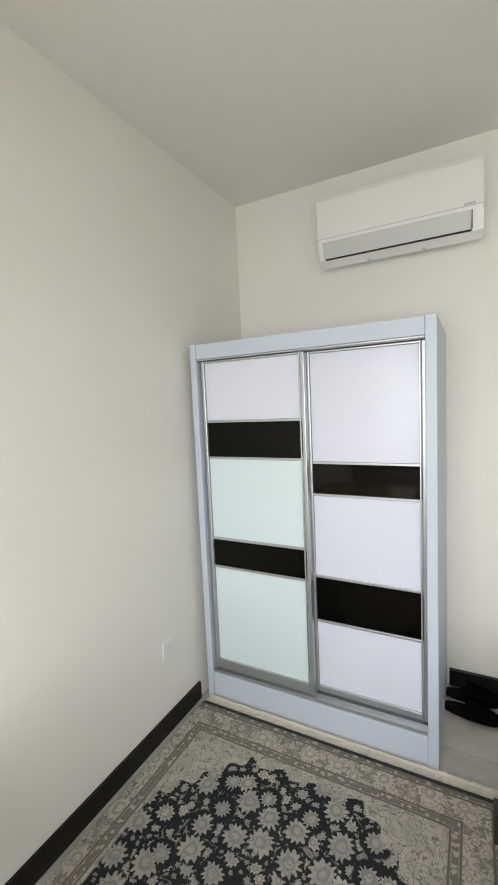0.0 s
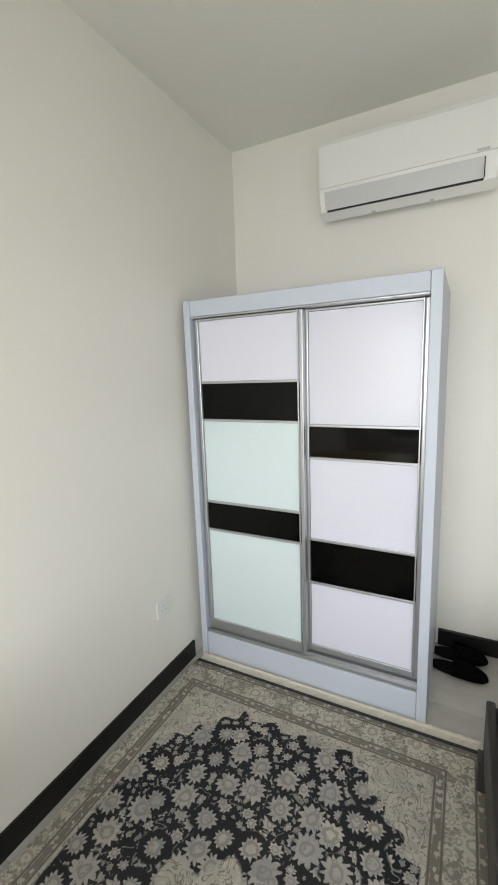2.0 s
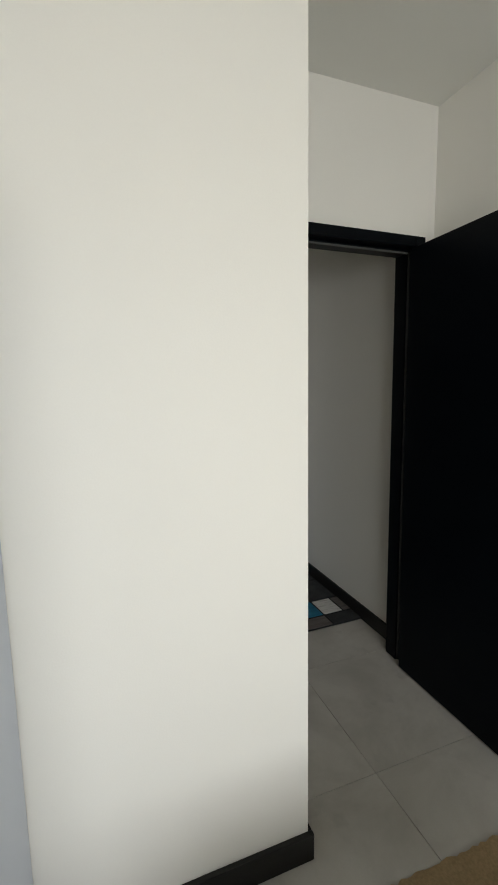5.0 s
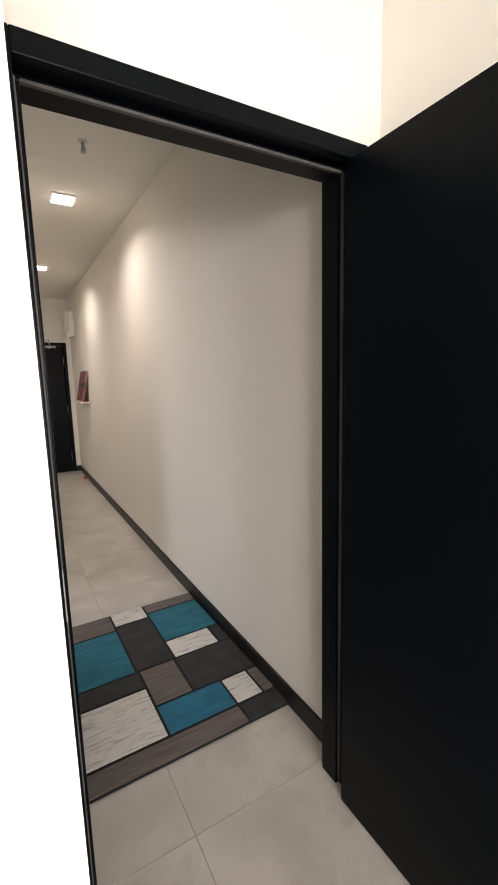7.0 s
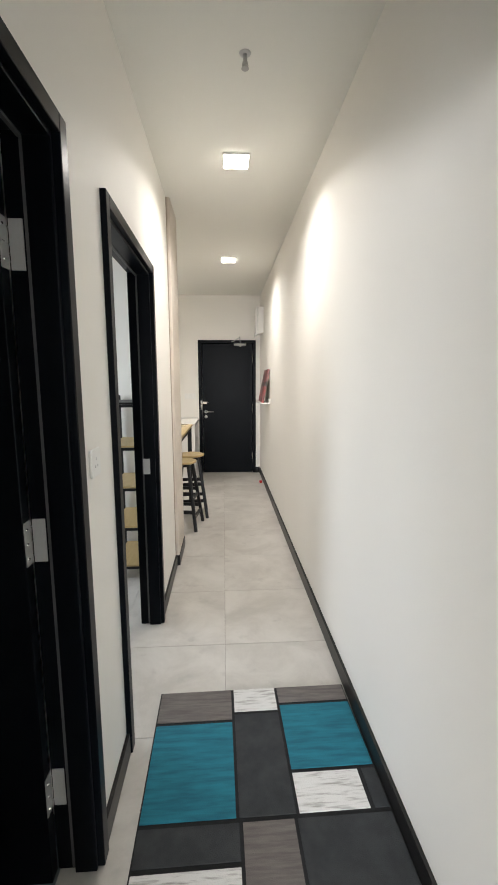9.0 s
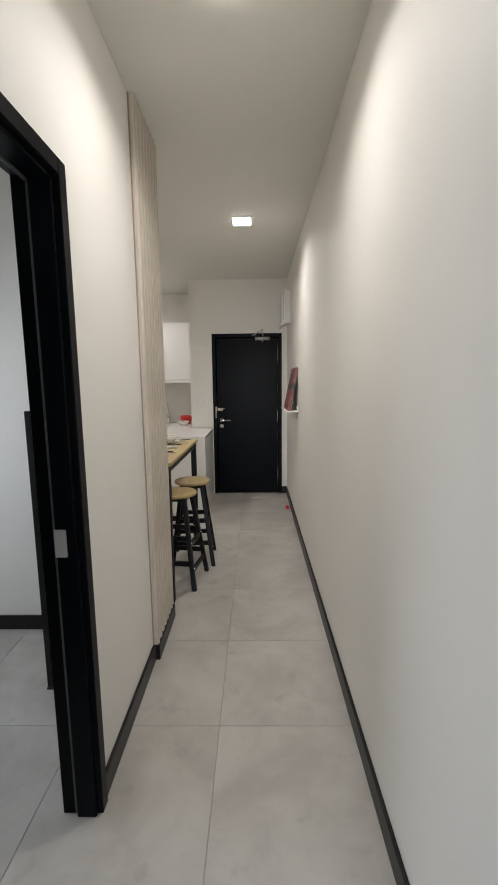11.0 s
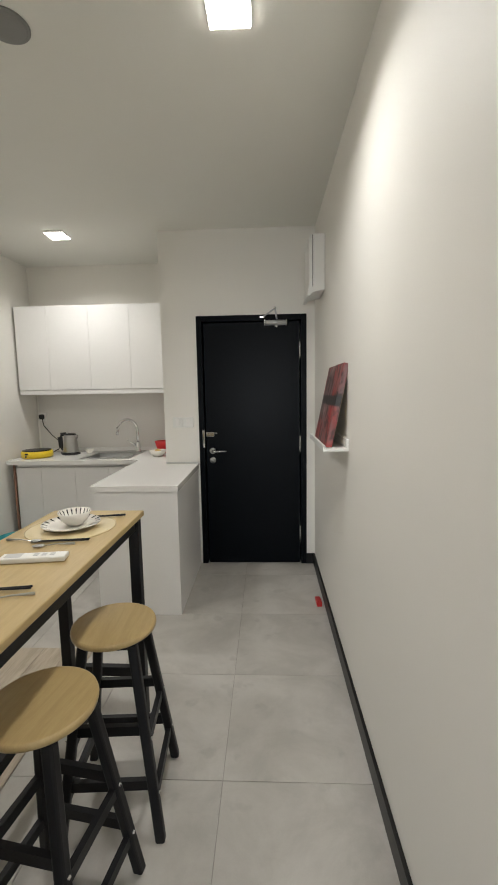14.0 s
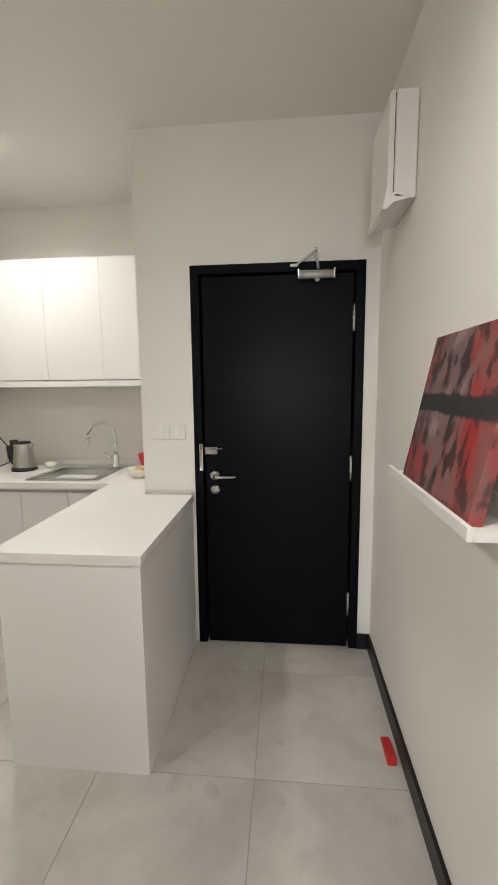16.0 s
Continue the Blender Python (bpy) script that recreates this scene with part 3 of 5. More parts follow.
# ---- doors ----
def door_frame(name, w, h, d, m, label, stops=True):
    """An opening's frame, w wide and h high outside; local y runs through the wall from 0 to d."""
    f = thing(name, m, label, "door", kind="structure")
    s = 0.046
    block("jamb", M_BLACKWOOD, f, 0, s, 0, d, 0, h)
    block("jamb", M_BLACKWOOD, f, w - s, w, 0, d, 0, h)
    block("head", M_BLACKWOOD, f, s, w - s, 0, d, h - s, h)
    if stops:
        block("stop", M_BLACKWOOD, f, s, s + 0.014, 0.055, d - 0.02, 0, h - s - 0.014)
        block("stop", M_BLACKWOOD, f, w - s - 0.014, w - s, 0.055, d - 0.02, 0, h - s - 0.014)
        block("stop", M_BLACKWOOD, f, s, w - s, 0.055, d - 0.02, h - s - 0.014, h - s)
        block("seal", M_SEAL, f, s + 0.014, w - s - 0.014, 0.045, 0.055, h - s - 0.020, h - s - 0.013, 0, "thin pale rubber seal")
        block("seal", M_SEAL, f, w - s - 0.006, w - s - 0.001, 0.045, 0.055, 0.01, h - s - 0.012, 0, "thin pale rubber seal")
        block("seal", M_SEAL, f, s + 0.001, s + 0.006, 0.045, 0.055, 0.01, h - s - 0.012, 0, "thin pale rubber seal")
    return f


def hinge(parent, x, y, z, along="z", dx=0.035, dy=0.004):
    h = block("hinge", M_HINGE, parent, x - dx / 2, x + dx / 2, y - dy / 2, y + dy / 2, z - 0.06, z + 0.06, 0.001, "brushed steel butt hinge")
    for k in (-0.04, 0.0, 0.04):
        bm = bmesh.new()
        bmesh.ops.create_uvsphere(bm, u_segments=8, v_segments=5, radius=0.004, matrix=Matrix.Translation((x + dx * 0.2, y - dy * 0.6, z + k)))
        part("screw", bm, M_CHROME, h)
    return h


# bedroom door, open against the wall
fr = door_frame("door_1", 0.934, 2.10, 0.150, pose(-0.955, 0.115, 0), "black door frame with the leaf open into the bedroom")
leaf = block("leaf", M_BLACKWOOD, fr, 0.847, 0.885, -0.765, -0.004, 0.008, 2.04, 0.002, "open black timber door leaf")
block("strike_plate", M_HINGE, fr, 0.044, 0.049, 0.012, 0.040, 0.93, 1.05, 0.001, "steel strike plate")

# bathroom door, open into the dark room; local x runs along the hall
fr = door_frame("door_2", 0.80, 2.10, 0.14, pose(-1.096, 0.27, 0, 0, 0, 0) @ pose(0, 0.80, 0, 0, 0, -90), "black door frame with a leaf open into a dark room")
leaf = block("leaf", M_BLACKWOOD, fr, 0.049, 0.089, -0.702, 0.0, 0.008, 2.04, 0.002, "open black timber door leaf")
for z in (0.29, 1.05, 1.80):
    hinge(leaf, 0.070, 0.0015, z, dx=0.036, dy=-0.003)
    hinge(fr, 0.048, 0.022, z, dx=0.004, dy=0.034)

# side room door, open; strike plate on the far jamb
fr = door_frame("door_3", 0.96, 2.10, 0.14, pose(-1.096, 2.38, 0, 0, 0, -90), "black door frame with the leaf open into a pale room")
leaf = block("leaf", M_BLACKWOOD, fr, 0.86, 0.90, -0.80, -0.004, 0.008, 2.04, 0.002, "open black timber door leaf")
block("strike_plate", M_HINGE, fr, 0.044, 0.064, 0.052, 0.090, 0.94, 1.03, 0.003, "steel strike plate")

# entrance door, shut
fr = door_frame("door_4", 0.90, 2.10, 0.15, pose(-0.97, 6.60, 0), "shut black entrance door in a black frame", stops=False)
leaf = block("leaf", M_BLACKWOOD, fr, 0.058, 0.842, 0.012, 0.055, 0.006, 2.042, 0.003, "black timber entrance door leaf")
for z in (0.27, 1.04, 1.82):
    hb = block("hinge", M_HINGE, leaf, 0.838, 0.850, -0.004, 0.010, z - 0.065, z + 0.065, 0.003, "steel hinge")
    part("pin", tube(bmesh.new(), [(0.844, -0.006, z - 0.068), (0.844, -0.006, z + 0.068)], 0.006, 8), M_CHROME, hb)
hd = part("door_handle", ring_solid(bmesh.new(), [(0.026, 0), (0.026, 0.006), (0.022, 0.009), (0.010, 0.010), (0.010, 0.04)], 24), M_STEEL, leaf, "satin steel lever handle on a round rose")
hd.matrix_local = pose(0.110, 0.012, 0.990, 90, 0, 0)
lev = part("lever", tube(bmesh.new(), [(0, 0, 0.04), (0.02, 0, 0.05), (0.06, 0, 0.05), (0.12, 0.002, 0.047)], [0.009, 0.010, 0.009, 0.008], 10), M_CHROME, hd)
cy = part("lock_cylinder", ring_solid(bmesh.new(), [(0.026, 0), (0.026, 0.006), (0.022, 0.009), (0.009, 0.009), (0.009, 0.013)], 24), M_STEEL, leaf, "round steel lock escutcheon")
cy.matrix_local = pose(0.110, 0.012, 0.910, 90, 0, 0)
bolt = block("latch", M_CHROME, leaf, 0.060, 0.130, -0.012, 0.012, 1.112, 1.152, 0.004, "polished steel swing latch")
part("bar", tube(bmesh.new(), [(0.13, -0.006, 1.142), (0.155, -0.006, 1.142)], 0.004, 8), M_CHROME, bolt)
block("keep", M_CHROME, fr, 0.030, 0.050, -0.014, 0.002, 1.02, 1.17, 0.004, "polished latch keep on the frame")
closer = part("door_closer", tube(bmesh.new(), [(0.565, -0.022, 2.030), (0.735, -0.022, 2.030)], 0.021, 14), M_ALU, fr, "silver overhead door closer with a folded arm")
block("cap", M_CHROME, closer, 0.557, 0.567, -0.045, 0.004, 2.005, 2.055, 0.004)
block("cap", M_CHROME, closer, 0.733, 0.743, -0.045, 0.004, 2.005, 2.055, 0.004)
part("arm", tube(bmesh.new(), [(0.660, -0.03, 2.055), (0.645, -0.06, 2.135)], 0.007, 8), M_ALU, closer)
part("arm", tube(bmesh.new(), [(0.645, -0.06, 2.135), (0.550, -0.012, 2.080)], 0.006, 8), M_ALU, closer)
bm = bmesh.new()
bmesh.ops.create_uvsphere(bm, u_segments=12, v_segments=8, radius=0.011, matrix=Matrix.Translation((0.645, -0.06, 2.138)))
part("joint", bm, M_CHROME, closer)
block("bracket", M_CHROME, closer, 0.52, 0.56, -0.02, 0.0, 2.070, 2.085, 0.002)
bm = bmesh.new()
bmesh.ops.create_uvsphere(bm, u_segments=12, v_segments=8, radius=0.014, matrix=Matrix.Translation((0.655, -0.03, 2.002)))
part("knob", bm, M_CHROME, closer)

# windows that let the daylight in
for nm, m, w, h in (("window_1", pose(-2.45, -4.29, 0.62), 2.2, 1.53), ("window_2", pose(-2.89, 3.0, 0.9, 0, 0, -90), 0.9, 1.2)):
    win = thing(nm, m, "white aluminium framed window letting in daylight", "window", kind="structure")
    for a, b in ((0, 0.05), (w / 2 - 0.025, w / 2 + 0.025), (w - 0.05, w)):
        block("window_frame", M_WHITEPAINT, win, a, b, 0, 0.05, 0.05, h - 0.05)
    block("window_frame", M_WHITEPAINT, win, 0, w, 0, 0.05, 0, 0.05)
    block("window_frame", M_WHITEPAINT, win, 0, w, 0, 0.05, h - 0.05, h)


# ---- bedroom ----
def wardrobe():
    w = thing("wardrobe", pose(-2.785, -1.10, 0), "pale blue-grey sliding wardrobe with white, mint and black panels", "wardrobe")
    W, D, H = 1.088, 0.59, 1.795
    block("side_panel", M_WFRAME, w, 0, 0.032, 0, D, 0, H, 0.003)
    block("side_panel", M_WFRAME, w, W - 0.034, W + 0.006, 0, D, 0, H, 0.003)
    block("top_panel", M_WFRAME, w, 0.033, W - 0.035, 0.004, D, H - 0.072, H - 0.002, 0.003)
    block("plinth", M_WFRAME, w, 0.033, W - 0.035, 0.006, D, 0, 0.135, 0.003)
    block("back_panel", M_WFRAME, w, 0.033, W - 0.035, D - 0.012, D - 0.002, 0.136, H - 0.073, 0)
    block("track", M_ALU, w, 0.033, W - 0.035, 0.012, 0.095, 0.135, 0.141, 0.001, "aluminium sliding track")
    for y in (0.008, 0.045, 0.088):
        block("track", M_ALU, w, 0.034, W - 0.036, y, y + 0.004, 0.141, 0.153, 0)
    block("track", M_ALU, w, 0.034, W - 0.036, 0.008, 0.095, H - 0.080, H - 0.073, 0.001, "aluminium top track")

    def sliding(x0, x1, y, pale, rows, lower):
        d = block("door", M_ALU, w, x0, x0 + 0.018, y, y + 0.032, 0.155, H - 0.082, 0.004, "sliding door in an aluminium frame")
        block("stile", M_ALU, d, x1 - 0.018, x1, y, y + 0.032, 0.155, H - 0.082, 0.004)
        block("stile", M_ALU, d, x1 - 0.026, x1 - 0.020, y - 0.003, y + 0.004, 0.155, H - 0.082, 0.001)
        block("rail", M_ALU, d, x0 + 0.018, x1 - 0.018, y + 0.002, y + 0.028, 0.155, lower, 0.003)
        block("rail", M_ALU, d, x0 + 0.018, x1 - 0.018, y + 0.002, y + 0.028, H - 0.092, H - 0.083, 0.002)
        z = lower
        for k, (top, m) in enumerate(rows):
            block("panel", m, d, x0 + 0.019, x1 - 0.019, y + 0.010, y + 0.020, z, top - 0.008, 0.0005)
            if k < len(rows) - 1:
                block("divider", M_ALU, d, x0 + 0.018, x1 - 0.018, y + 0.004, y + 0.026, top - 0.008, top + 0.004, 0.002)
            z = top + 0.004

    sliding(0.042, 0.572, 0.024, M_MINT, [(0.697, M_MINT), (0.842, M_BGLASS), (1.247, M_MINT), (1.424, M_BGLASS), (H - 0.085, M_WPANEL)], 0.205)
    sliding(0.563, W - 0.036, 0.062, M_WPANEL, [(0.500, M_WPANEL), (0.710, M_BGLASS), (1.086, M_WPANEL), (1.230, M_BGLASS), (H - 0.085, M_WPANEL)], 0.185)


def air_conditioner(m, W, Hh, D, label):
    """Local: x along the wall, y out of it, z up from the underside."""
    a = thing("air_conditioner", m, label, "air conditioner")
    bm = bmesh.new()
    prof = [(0.0, Hh * 0.22), (D * 0.60, Hh * 0.03), (D * 0.84, Hh * 0.11), (D * 0.97, Hh * 0.34), (D, Hh * 0.38), (D, Hh * 0.92), (D * 0.96, Hh * 0.98), (D * 0.90, Hh), (0, Hh)]
    ends = []
    for x in (0, W):
        ends.append([bm.verts.new((x, y, z)) for y, z in prof])
    n = len(prof)
    for i in range(n):
        bm.faces.new((ends[0][i], ends[0][(i + 1) % n], ends[1][(i + 1) % n], ends[1][i]))
    bm.faces.new(ends[0])
    bm.faces.new(ends[1][::-1])
    bmesh.ops.bevel(bm, geom=[e for e in bm.edges if abs(e.verts[0].co.x - e.verts[1].co.x) < 1e-6], offset=0.006, segments=2, affect="EDGES")
    part("body", bm, M_PLASTIC, a)
    # the flap that covers the outlet
    bm = bmesh.new()
    p0, p1 = Vector((0, D * 0.85, Hh * 0.13)), Vector((0, D * 0.975, Hh * 0.345))
    nrm = Vector((0, (p1 - p0).z, -(p1 - p0).y)).normalized()
    vs = []
    for x in (W * 0.065, W * 0.965):
        for p in (p0, p1):
            for o in (0.001, 0.007):
                q = p + nrm * o
                vs.append(bm.verts.new((x, q.y, q.z)))
    for q in ((0, 1, 3, 2), (4, 6, 7, 5), (0, 4, 5, 1), (2, 3, 7, 6), (0, 2, 6, 4), (1, 5, 7, 3)):
        bm.faces.new([vs[i] for i in q])
    part("flap", bm, M_GREYPL, a, "pale grey louvre flap")
    low = p0 + nrm * 0.002
    block("outlet_gap", M_BLACKPL, a, W * 0.065, W * 0.955, low.y - 0.004, low.y + 0.004, low.z - 0.008, low.z + 0.001, 0, "dark slot under the flap")
    gp = (p0 + p1) / 2 + nrm * 0.003
    block("outlet_gap", M_BLACKPL, a, W * 0.060, W * 0.065, gp.y - 0.012, gp.y + 0.012, gp.z - 0.035, gp.z + 0.035, 0)
    block("front_seam", M_GREYPL, a, 0.004, W - 0.004, D - 0.002, D + 0.001, Hh * 0.385, Hh * 0.395, 0)
    block("logo_plate", M_GREYPL, a, 0.03, 0.075, D - 0.001, D + 0.001, Hh * 0.40, Hh * 0.43, 0, "small grey maker's mark")
    for x in (W * 0.32, W * 0.66):
        block("clip", M_GREYPL, a, x, x + 0.018, D * 0.58, D * 0.66, Hh * 0.04 - 0.003, Hh * 0.04 + 0.004, 0.001)


def bed():
    b = thing("bed", pose(-1.466, -3.155, 0), "dark wooden single bed frame under a bare mattress", "bed")
    L, W = 1.90, 1.02
    block("side_rail", M_BEDWOOD, b, -0.028, 0.0, 0, L, 0.12, 0.32, 0.005)
    block("side_rail", M_BEDWOOD, b, W, W + 0.028, 0, L, 0.12, 0.32, 0.005)
    block("end_rail", M_BEDWOOD, b, 0.0, W, L - 0.028, L, 0.12, 0.30, 0.005)
    block("end_rail", M_BEDWOOD, b, 0.0, W, 0, 0.028, 0.12, 0.30, 0.005)
    block("base_board", M_BEDWOOD, b, 0.0, W, 0.028, L - 0.028, 0.24, 0.268, 0)
    for x in (-0.045, W - 0.02):
        for y in (0.0, L - 0.065):
            block("leg", M_BEDWOOD, b, x, x + 0.065, y, y + 0.065, 0, 0.119, 0.005)


def mattress():
    m = thing("mattress", pose(-1.463, -3.135, 0.268), "white quilted single mattress with dark piping", "mattress")
    W, L, H, r = 0.99, 1.895, 0.205, 0.07

    def outline(inset=0.0):
        pts = []
        for cx, cy, a0 in ((W - r, L - r, 0), (r, L - r, 90), (r, r, 180), (W - r, r, 270)):
            for k in range(9):
                a = radians(a0 + k * 11.25)
                pts.append((cx + (r - inset) * math.cos(a), cy + (r - inset) * math.sin(a)))
        return pts

    bm = bmesh.new()
    prev = None
    for inset, z in ((0.004, 0.0), (0.0, 0.02), (0.0, H - 0.02), (0.004, H - 0.004), (0.022, H + 0.004), (0.05, H + 0.010)):
        ring = [bm.verts.new((x, y, z)) for x, y in outline(inset)]
        if prev:
            for i in range(len(ring)):
                j = (i + 1) % len(ring)
                bm.faces.new((prev[i], prev[j], ring[j], ring[i])).smooth = True
        else:
            bm.faces.new(ring[::-1])
        prev = ring
    bm.faces.new(prev)
    part("cover", bm, M_QUILT, m)
    for z in (0.012, H - 0.004):
        pts = [(x, y, z) for x, y in outline(0.0)]
        part("piping", tube(bmesh.new(), pts + pts[:2], 0.0085, 8), M_PIPING, m, "dark grey piped edge")
    bm = bmesh.new()
    a, c = outline(-0.0015), outline(-0.0015)
    lo = [bm.verts.new((x, y, 0.02)) for x, y in a]
    hi = [bm.verts.new((x, y, H - 0.012)) for x, y in c]
    for i in range(len(lo)):
        j = (i + 1) % len(lo)
        bm.faces.new((lo[i], lo[j], hi[j], hi[i])).smooth = True
    part("side_band", bm, M_PIPING, m, "dark fabric side band")


def slipper(m):
    s = thing("slipper", m, "soft black felt house slipper", "slipper", "pair of slippers")
    N = 28
    def sole(k, grow):
        a = 2 * math.pi * k / N
        x = 0.128 * math.cos(a)
        y = (0.045 + 0.007 * math.cos(a) + 0.004 * math.cos(2 * a)) * math.sin(a)
        return x * (1 + grow), y * (1 + grow)
    bm = bmesh.new()
    prev = None
    for grow, z in ((-0.06, 0.0), (0, 0.006), (0.0, 0.016), (-0.05, 0.024)):
        ring = [bm.verts.new((*sole(k, grow), z)) for k in range(N)]
        if prev:
            for i in range(N):
                bm.faces.new((prev[i], prev[(i + 1) % N], ring[(i + 1) % N], ring[i])).smooth = True
        else:
            bm.faces.new(ring[::-1])
        prev = ring
    bm.faces.new(prev)
    part("sole", bm, M_FELT, s)
    bm = bmesh.new()
    rows = []
    for i in range(9):
        x = -0.025 + 0.145 * i / 8
        half = 0.056 * math.sqrt(max(0.03, 1 - max(0, (x - 0.03) / 0.10) ** 2))
        h = 0.068 - 0.038 * (i / 8) ** 1.5
        rows.append([bm.verts.new((x, half * math.cos(math.pi * k / 10), 0.012 + (h - 0.012) * math.sin(math.pi * k / 10))) for k in range(11)])
    for a, b in zip(rows, rows[1:]):
        for k in range(10):
            bm.faces.new((a[k], a[k + 1], b[k + 1], b[k])).smooth = True
    bmesh.ops.solidify(bm, geom=bm.faces[:], thickness=0.006)
    part("upper", bm, M_FELT, s)


def persian_rug():
    bm = bmesh.new()
    nx, ny, x0, x1, y0, y1 = 44, 84, -0.615, 0.70, -1.21, 1.21
    grid = []
    for i in range(nx + 1):
        col = []
        for j in range(ny + 1):
            x, y = x0 + (x1 - x0) * i / nx, y0 + (y1 - y0) * j / ny
            edge = min(x - x0, x1 - x, y - y0, y1 - y)
            z = 0.007 + 0.004 * noise.noise((x * 3, y * 3, 0)) * min(1, edge * 8)
            if i == 0:
                x += 0.012 * noise.noise((y * 5, 2, 0))
            col.append(bm.verts.new((x, y, z)))
        grid.append(col)
    for i in range(nx):
        for j in range(ny):
            bm.faces.new((grid[i][j], grid[i + 1][j], grid[i + 1][j + 1], grid[i][j + 1])).smooth = True
    bmesh.ops.solidify(bm, geom=bm.faces[:], thickness=-0.006)
    r = thing("persian_rug", pose(-2.165, -2.36, 0), "patterned navy and cream oriental rug beside the bed", "rug")
    part("carpet", bm, M_PERSIAN, r)
    rng = random.Random(4)
    bm = bmesh.new()
    steps = [(1.205, 0.008), (1.225, 0.007), (1.245, 0.008), (1.254, 0.014)]
    n = 120
    rows = [[bm.verts.new((x0 + 0.01 + (x1 - x0 - 0.01) * i / n, yy - 0.003 * rng.random(), zz + 0.004 * rng.random())) for i in range(n + 1)] for yy, zz in steps]
    for a, b in zip(rows, rows[1:]):
        for i in range(n):
            bm.faces.new((a[i], a[i + 1], b[i + 1], b[i]))
    for i in range(n):
        for k in range(2):
            xa = x0 + 0.01 + (x1 - x0 - 0.01) * (i + k / 2) / n
            h = rng.uniform(0.006, 0.018)
            bm.faces.new([bm.verts.new(p) for p in ((xa, 1.251, 0.012), (xa + 0.004, 1.251, 0.012), (xa + 0.003 + rng.uniform(-.004, .004), 1.256, 0.012 + h))])
    part("fringe", bm, M_FRINGE, r, "cream cotton fringe")
    block("binding", M_RDARK, r, x0 + 0.01, x1, 1.198, 1.206, 0.002, 0.016, 0.002, "dark bound edge")


def desk():
    d = thing("desk", pose(-2.818, -3.13, 0), "yellow pine desk against the bedroom wall", "desk")
    block("tabletop", M_OAKX, d, 0.0, 0.84, 0, 0.55, 0.685, 0.71, 0.004)
    for x in (0.02, 0.78):
        for y in (0.02, 0.49):
            block("leg", M_OAKX, d, x, x + 0.04, y, y + 0.04, 0, 0.685, 0.003)


def socket(m, name, label, gangs=1):
    s = thing(name, m, label, "socket")
    for g in range(gangs):
        x = g * 0.088
        block("plate", M_PLASTIC, s, x - 0.043, x + 0.043, 0, 0.009, -0.043, 0.043, 0.003)
        if gangs == 1:
            for dx, dz in ((-0.011, -0.010), (0.011, -0.010), (0, 0.012)):
                block("slot", M_GREYPL, s, dx - 0.003, dx + 0.003, 0.0085, 0.0098, dz - 0.004, dz + 0.004, 0)
        else:
            block("rocker", M_WHITEPAINT, s, x - 0.016, x + 0.016, 0.008, 0.013, -0.028, 0.028, 0.002)
    return s


wardrobe()
air_conditioner(pose(-1.535, -0.5, 2.160, 0, 0, 180), 0.725, 0.335, 0.20, "white wall-mounted split air conditioner with a grey flap")
persian_rug()
bed()
mattress()
slipper(pose(-1.575, -0.585, 0, 0, 0, 2))
slipper(pose(-1.578, -0.705, 0, 0, 0, -6))
desk()
socket(pose(XL, -1.35, 0.394, 0, 0, -90), "wall_socket", "white square wall socket low on the bedroom wall")


def door_mat():
    bm = bmesh.new()
    rng = random.Random(9)
    n = 30
    top = []
    for i in range(n + 1):
        top.append([bm.verts.new((0.5 * i / n + (rng.uniform(-.004, .004) if i in (0, n) else 0), 0.34 * j / 16 + (rng.uniform(-.004, .004) if j in (0, 16) else 0), 0.010 + rng.uniform(-.002, .002))) for j in range(17)])
    for i in range(n):
        for j in range(16):
            bm.faces.new((top[i][j], top[i + 1][j], top[i + 1][j + 1], top[i][j + 1]))
    bmesh.ops.solidify(bm, geom=bm.faces[:], thickness=-0.009)
    solid("door_mat", bm, M_COIR, "worn tan coir door mat on the tiles", "mat", m=pose(-0.86, -1.0, 0.001, 0, 0, -1))


door_mat()


solid("floor_bathroom", joined_blocks([(XL, -1.09, 0.25, 1.19, -0.003, 0.005)]), M_WETTILE, "dark slate-blue bathroom floor behind the door", "floor", kind="structure")


def shelf_rack():
    """A narrow black metal rack in the side room."""
    k = thing("shelf_rack", pose(-1.445, 2.93, 0), "narrow black metal shelf rack by the side room wall", "shelf rack")
    W, D, H = 0.25, 0.49, 1.36
    for x in (0, W - 0.026):
        for y in (0, D - 0.026):
            p = block("post", M_BLACKPAINT, k, x, x + 0.026, y, y + 0.026, 0.012, H, 0.003)
            block("foot", M_BLACKPL, p, x - 0.003, x + 0.029, y - 0.003, y + 0.029, 0, 0.0119, 0.002)
    for z in (0.10, 0.40, 0.70, 1.0, 1.31):
        block("shelf", M_OAK if z < 1.2 else M_BLACKPAINT, k, 0.027, W - 0.027, 0.004, D - 0.004, z, z + 0.014, 0.002)
        for y in (0.004, D - 0.022):
            block("crossbar", M_BLACKPAINT, k, 0.0265, W - 0.0265, y, y + 0.018, z - 0.022, z - 0.001, 0.002)


shelf_rack()


